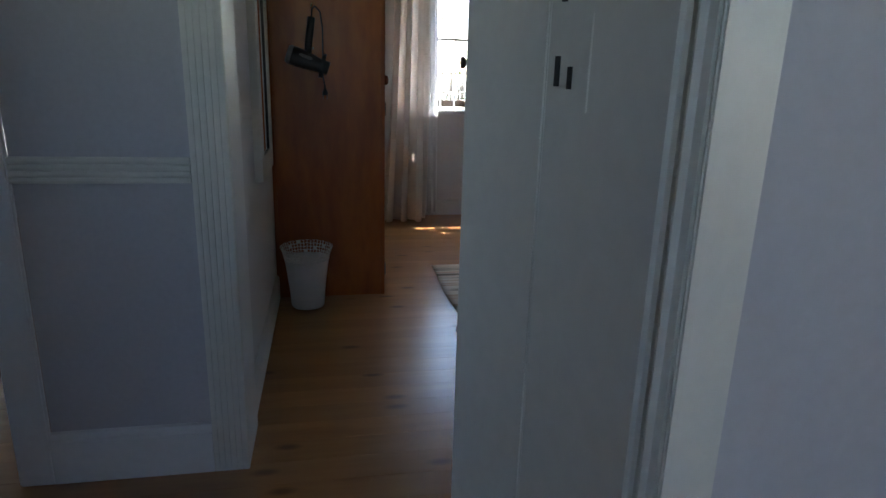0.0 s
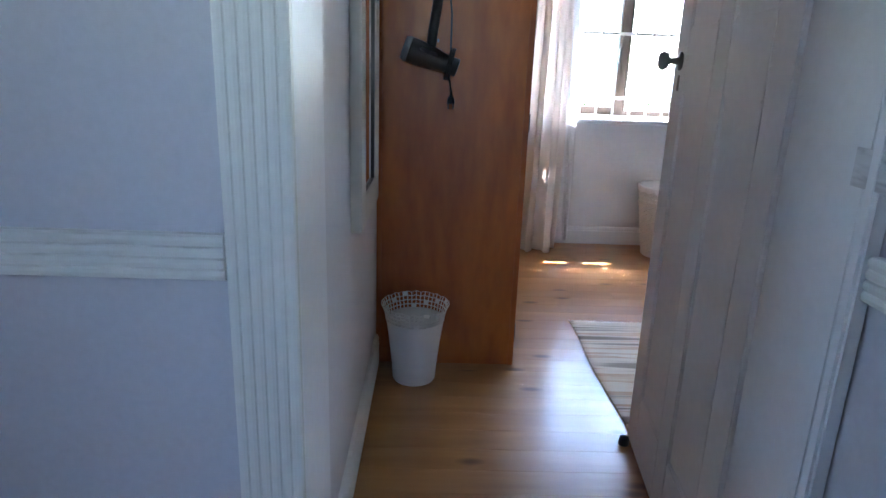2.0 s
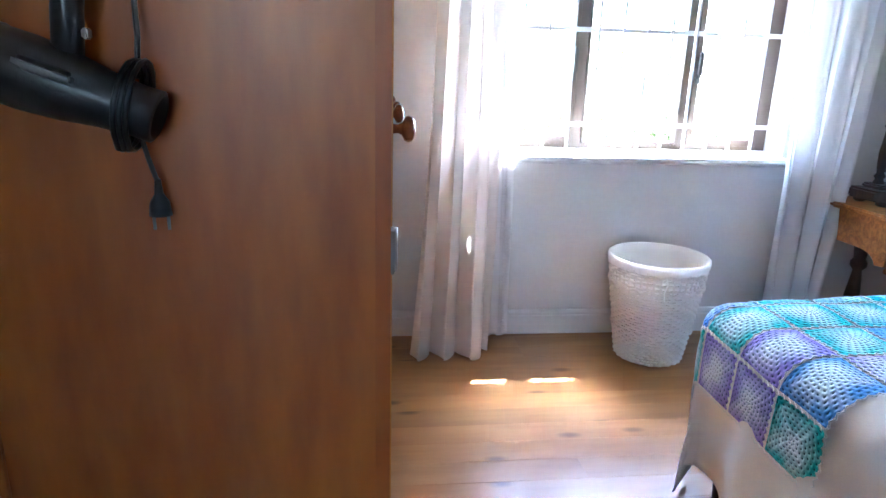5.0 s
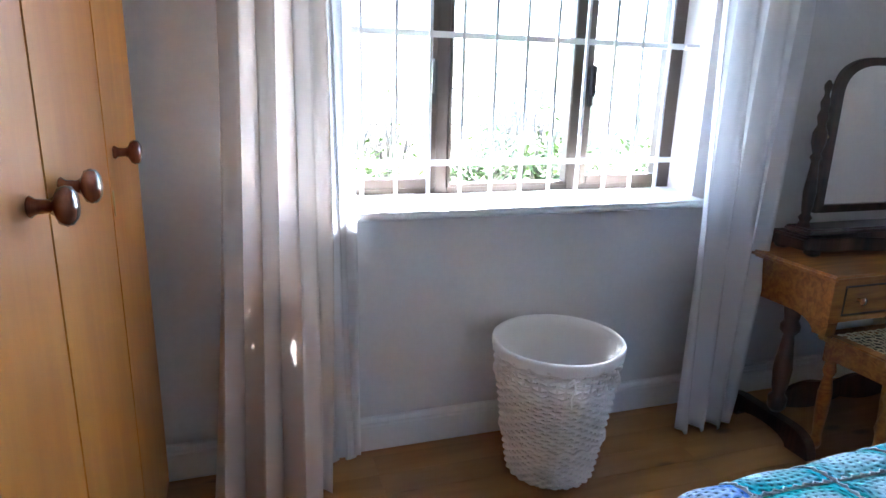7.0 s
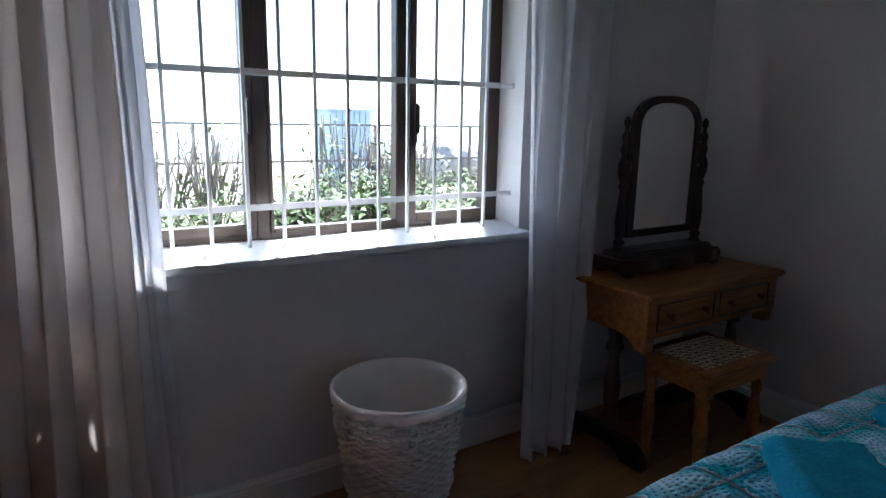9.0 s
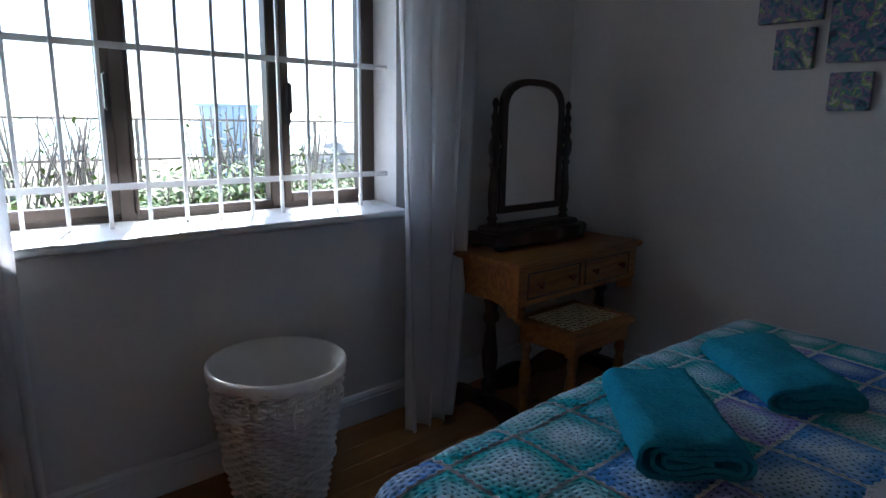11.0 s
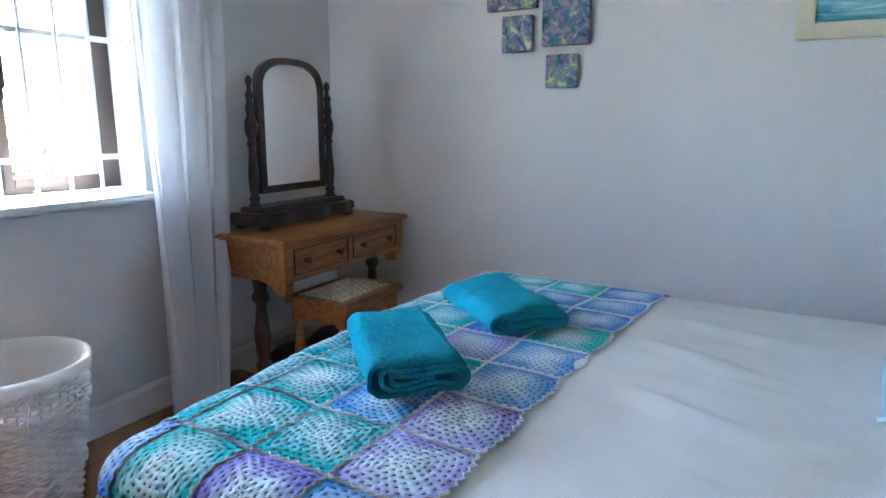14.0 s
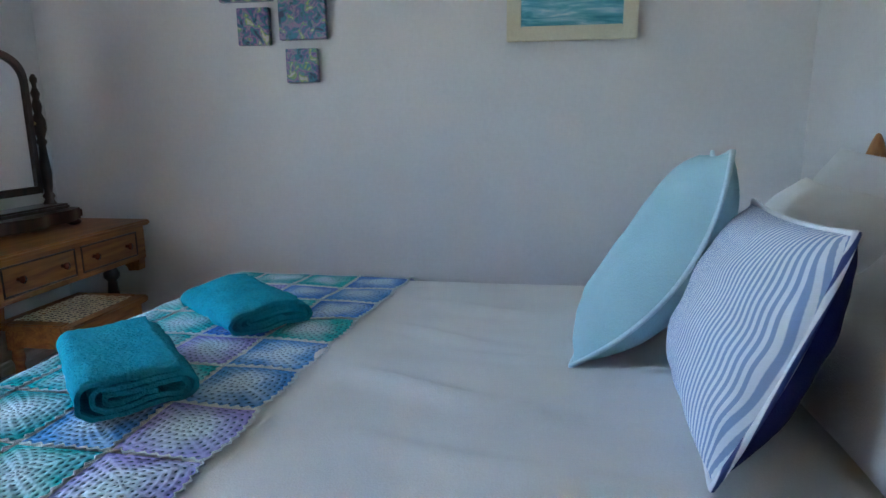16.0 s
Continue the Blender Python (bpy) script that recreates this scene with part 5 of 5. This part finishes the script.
# ---- neighbouring room glimpsed through its doorway ----
kr = thing("patterned_rug", (-2.6, 0.3, 0), "dark patterned woven rug on the floor", "rug")
part("woven_mat", boxed(-3.4, -1.92, -0.45, 1.2, 0.001, 0.01, bevel=0.003), KILIM, kr)
bb = thing("bean_bag", (-2.95, 0.75, 0.01), "red fabric bean bag slumped on the rug", "bean bag")
bm = bmesh.new()
bmesh.ops.create_uvsphere(bm, u_segments=40, v_segments=24, radius=1)
for v in bm.verts:
    k = 1 + 0.08 * noise.noise(v.co * 1.7) + 0.025 * noise.noise(v.co * 5)
    z = max(v.co.z * 0.31 * k + 0.27, 0.0) * (1.0 + 0.15 * v.co.x)
    v.co = Vector((-3.02 + v.co.x * 0.40 * k, 0.72 + v.co.y * 0.42 * k, z + 0.011))
    
for f in bm.faces:
    f.smooth = True
part("bag", bm, RED, bb)
curtain("curtain", -3.35, -2.25, 2.18, 9, 0.035, (0, 0, 0.02), LINING, "pale curtain over the neighbouring window", 0.02, 12, 2.2)
solid("trim_curtain_track_left", boxed(-3.5, -2.1, 2.1, 2.299, 2.2, 2.23), WHITE, "plain curtain track")
ld = thing("left_room_door", (-1.98, -1.4, 0), "white painted door standing open in the neighbouring room", "door", m=Matrix.Translation((-1.94, -1.37, 0.008)) @ Matrix.Rotation(radians(94), 4, "Z"))
bm = bmesh.new()
for a in ((0, 0.11), (0.35, 0.45), (0.69, 0.8)):
    box(bm, a[0], a[1], 0, 0.04, 0, 2.0, 0.003)
for a in ((0.11, 0.35), (0.45, 0.69)):
    for z in ((0, 0.2), (0.87, 1.05), (1.88, 2.0)):
        box(bm, a[0], a[1], 0, 0.04, z[0], z[1], 0.002)
    box(bm, a[0], a[1], 0.012, 0.028, 0.2, 0.87)
    box(bm, a[0], a[1], 0.012, 0.028, 1.05, 1.88)
part("door_leaf", bm, WHITE, ld)

# ---- outside: garden, fence, sea ----
solid("ground", sheet(bmesh.new(), 40, 40, lambda u, v: (-40 + 90 * u, 2.402 + 16.2 * v * v, 0.25 + 0.04 * noise.noise(Vector((u * 30, v * 12, 0))))), SOIL, "dry pale garden ground outside the window")
solid("water", boxed(-1500, 1500, 18.5, 3000, -3.2, -3.0), SEA, "bright sea reaching the horizon")
fn = thing("garden_fence", (3, 9, 0.3), "thin steel garden fence above the sea", "fence")
for k in range(26):
    part("post", boxed(-6 + k * 0.9, -5.96 + k * 0.9, 8.98, 9.02, 0.1, 1.29), TWIG, fn)
for z in (0.75, 1.28):
    part("rail", boxed(-6, 16.6, 8.985, 9.015, z, z + 0.03), TWIG, fn)
rk = random.Random(4)


def bush(name, x, y, w, h, leaves, twigs, label):
    e = thing(name, (x, y, 0.25), label, "bush", "garden bushes")
    bm = bmesh.new()
    tips = []
    for k in range(twigs):
        a, s = rk.uniform(0, 6.28), rk.uniform(0.1, 1) * w
        hh = h * rk.uniform(0.55, 1.0)
        p0 = Vector((x + 0.15 * s * math.cos(a), y + 0.15 * s * math.sin(a), 0.25))
        p2 = Vector((x + s * math.cos(a), y + s * math.sin(a), 0.25 + hh))
        p1 = (p0 + p2) / 2 + Vector((rk.uniform(-0.08, 0.08), rk.uniform(-0.08, 0.08), 0.05))
        tube(bm, [p0, p1, p2], 0.006, 4)
        tips += [p1, p2, (p1 + p2) / 2]
    part("stems", bm, TWIG, e)
    bm = bmesh.new()
    for k in range(leaves):
        t = tips[rk.randrange(len(tips))]
        c = t + Vector((rk.gauss(0, 0.1), rk.gauss(0, 0.1), rk.gauss(-0.06, 0.09)))
        a, b, s = rk.uniform(0, 6.28), rk.uniform(-0.8, 0.8), rk.uniform(0.02, 0.05)
        d = Vector((math.cos(a), math.sin(a), b)) * s
        q = Vector((-math.sin(a), math.cos(a), rk.uniform(-0.5, 0.5))) * s * 0.4
        bm.faces.new([bm.verts.new(c - d), bm.verts.new(c + q), bm.verts.new(c + d), bm.verts.new(c - q)])
    part("leaves", bm, LEAF, e, kind="stuff")


for x, y, w, h, lv, tw in ((1.2, 4.6, 0.6, 0.55, 1800, 40), (2.1, 4.9, 0.55, 0.68, 2200, 45), (2.75, 5.0, 0.5, 0.75, 2000, 45), (3.4, 5.3, 0.6, 0.5, 1500, 40), (0.4, 4.8, 0.6, 0.6, 1500, 40), (4.6, 6.0, 0.6, 0.6, 1200, 40)):
    bush("bush", x, y, w, h, lv, tw, "leafy green garden bush outside the window")
for x, y, w, h in ((1.1, 5.4, 0.5, 1.15), (1.55, 5.5, 0.45, 1.1), (2.75, 5.6, 0.4, 1.2), (3.05, 5.6, 0.4, 1.1), (3.6, 5.8, 0.5, 1.1)):
    bush("twiggy_shrub", x, y, w, h, 150, 46, "tall bare twiggy shrub outside the window")
sd = thing("garden_shed", (4.5, 9.6, 0.25), "pale blue boarded garden box beyond the shrubs", "shed")
bm = bmesh.new()
for k in range(7):
    box(bm, 4.2 + k * 0.1, 4.29 + k * 0.1, 9.3, 9.9, 0.2, 1.5, 0.004)
part("boards", bm, SHED, sd)
part("roof", boxed(4.15, 4.95, 9.25, 9.95, 1.5, 1.54, bevel=0.01), SHED, sd)
for x, y, s in ((6.2, 9.6, 0.3), (6.6, 9.9, 0.4), (7.2, 10, 0.35), (5.8, 10.1, 0.25)):
    e = thing("boulder", (x, y, 0.3), "grey boulder at the garden edge", "rock", "boulders at the garden edge")
    bm = bmesh.new()
    bmesh.ops.create_icosphere(bm, subdivisions=3, radius=s)
    for v in bm.verts:
        v.co = v.co * (1 + 0.25 * noise.noise(v.co * 4 + Vector((x, y, 0)))) + Vector((x, y, 0.3 + s * 0.8))
    part("stone", bm, ROCK, e)
# unseen board added to block the sun; its notch leaves the floor strip
bm = boxed(-1.0, 4.0, 2.402, 2.6, 2.165, 2.6)
box(bm, 1.42, 4.0, 2.5, 2.6, 2.085, 2.164)
box(bm, -1.0, 0.80, 2.5, 2.6, 2.085, 2.164)
solid("sun_blocker", bm, WHITE, "unseen notched board added above the window to shape the sun strip")

# ---- floorboards ----
floor = bpy.data.objects["floor"]
BW = 0.118
meshes = {}


def board(x0, x1, y, z=0.0):
    key = round(x1 - x0, 3)
    if key not in meshes:
        meshes[key] = mesh_of("floorboard", boxed(-(x1 - x0) / 2, (x1 - x0) / 2, -BW / 2 + 0.0002, BW / 2 - 0.0002, -0.022, 0, bevel=0.0005, segs=1), PLANK)
    ob = new("floorboard", meshes[key])
    ob.location = ((x0 + x1) / 2, y + BW / 2, z)
    ob.parent = floor


rb = random.Random(7)
for k in range(int((2.12 + 3.6) / BW) + 1):
    y = -3.6 + k * BW
    if y + BW > 2.125:
        break
    cut = rb.choice((-0.9, 0.7, 1.9, 2.4))
    board(-4.0, cut, y)
    board(cut, 3.27, y)
solid("floor_start_room", boxed(-4.0, 3.2, -6.0, -3.601, -0.022, 0), PLANK, "pine floor of the starting room")
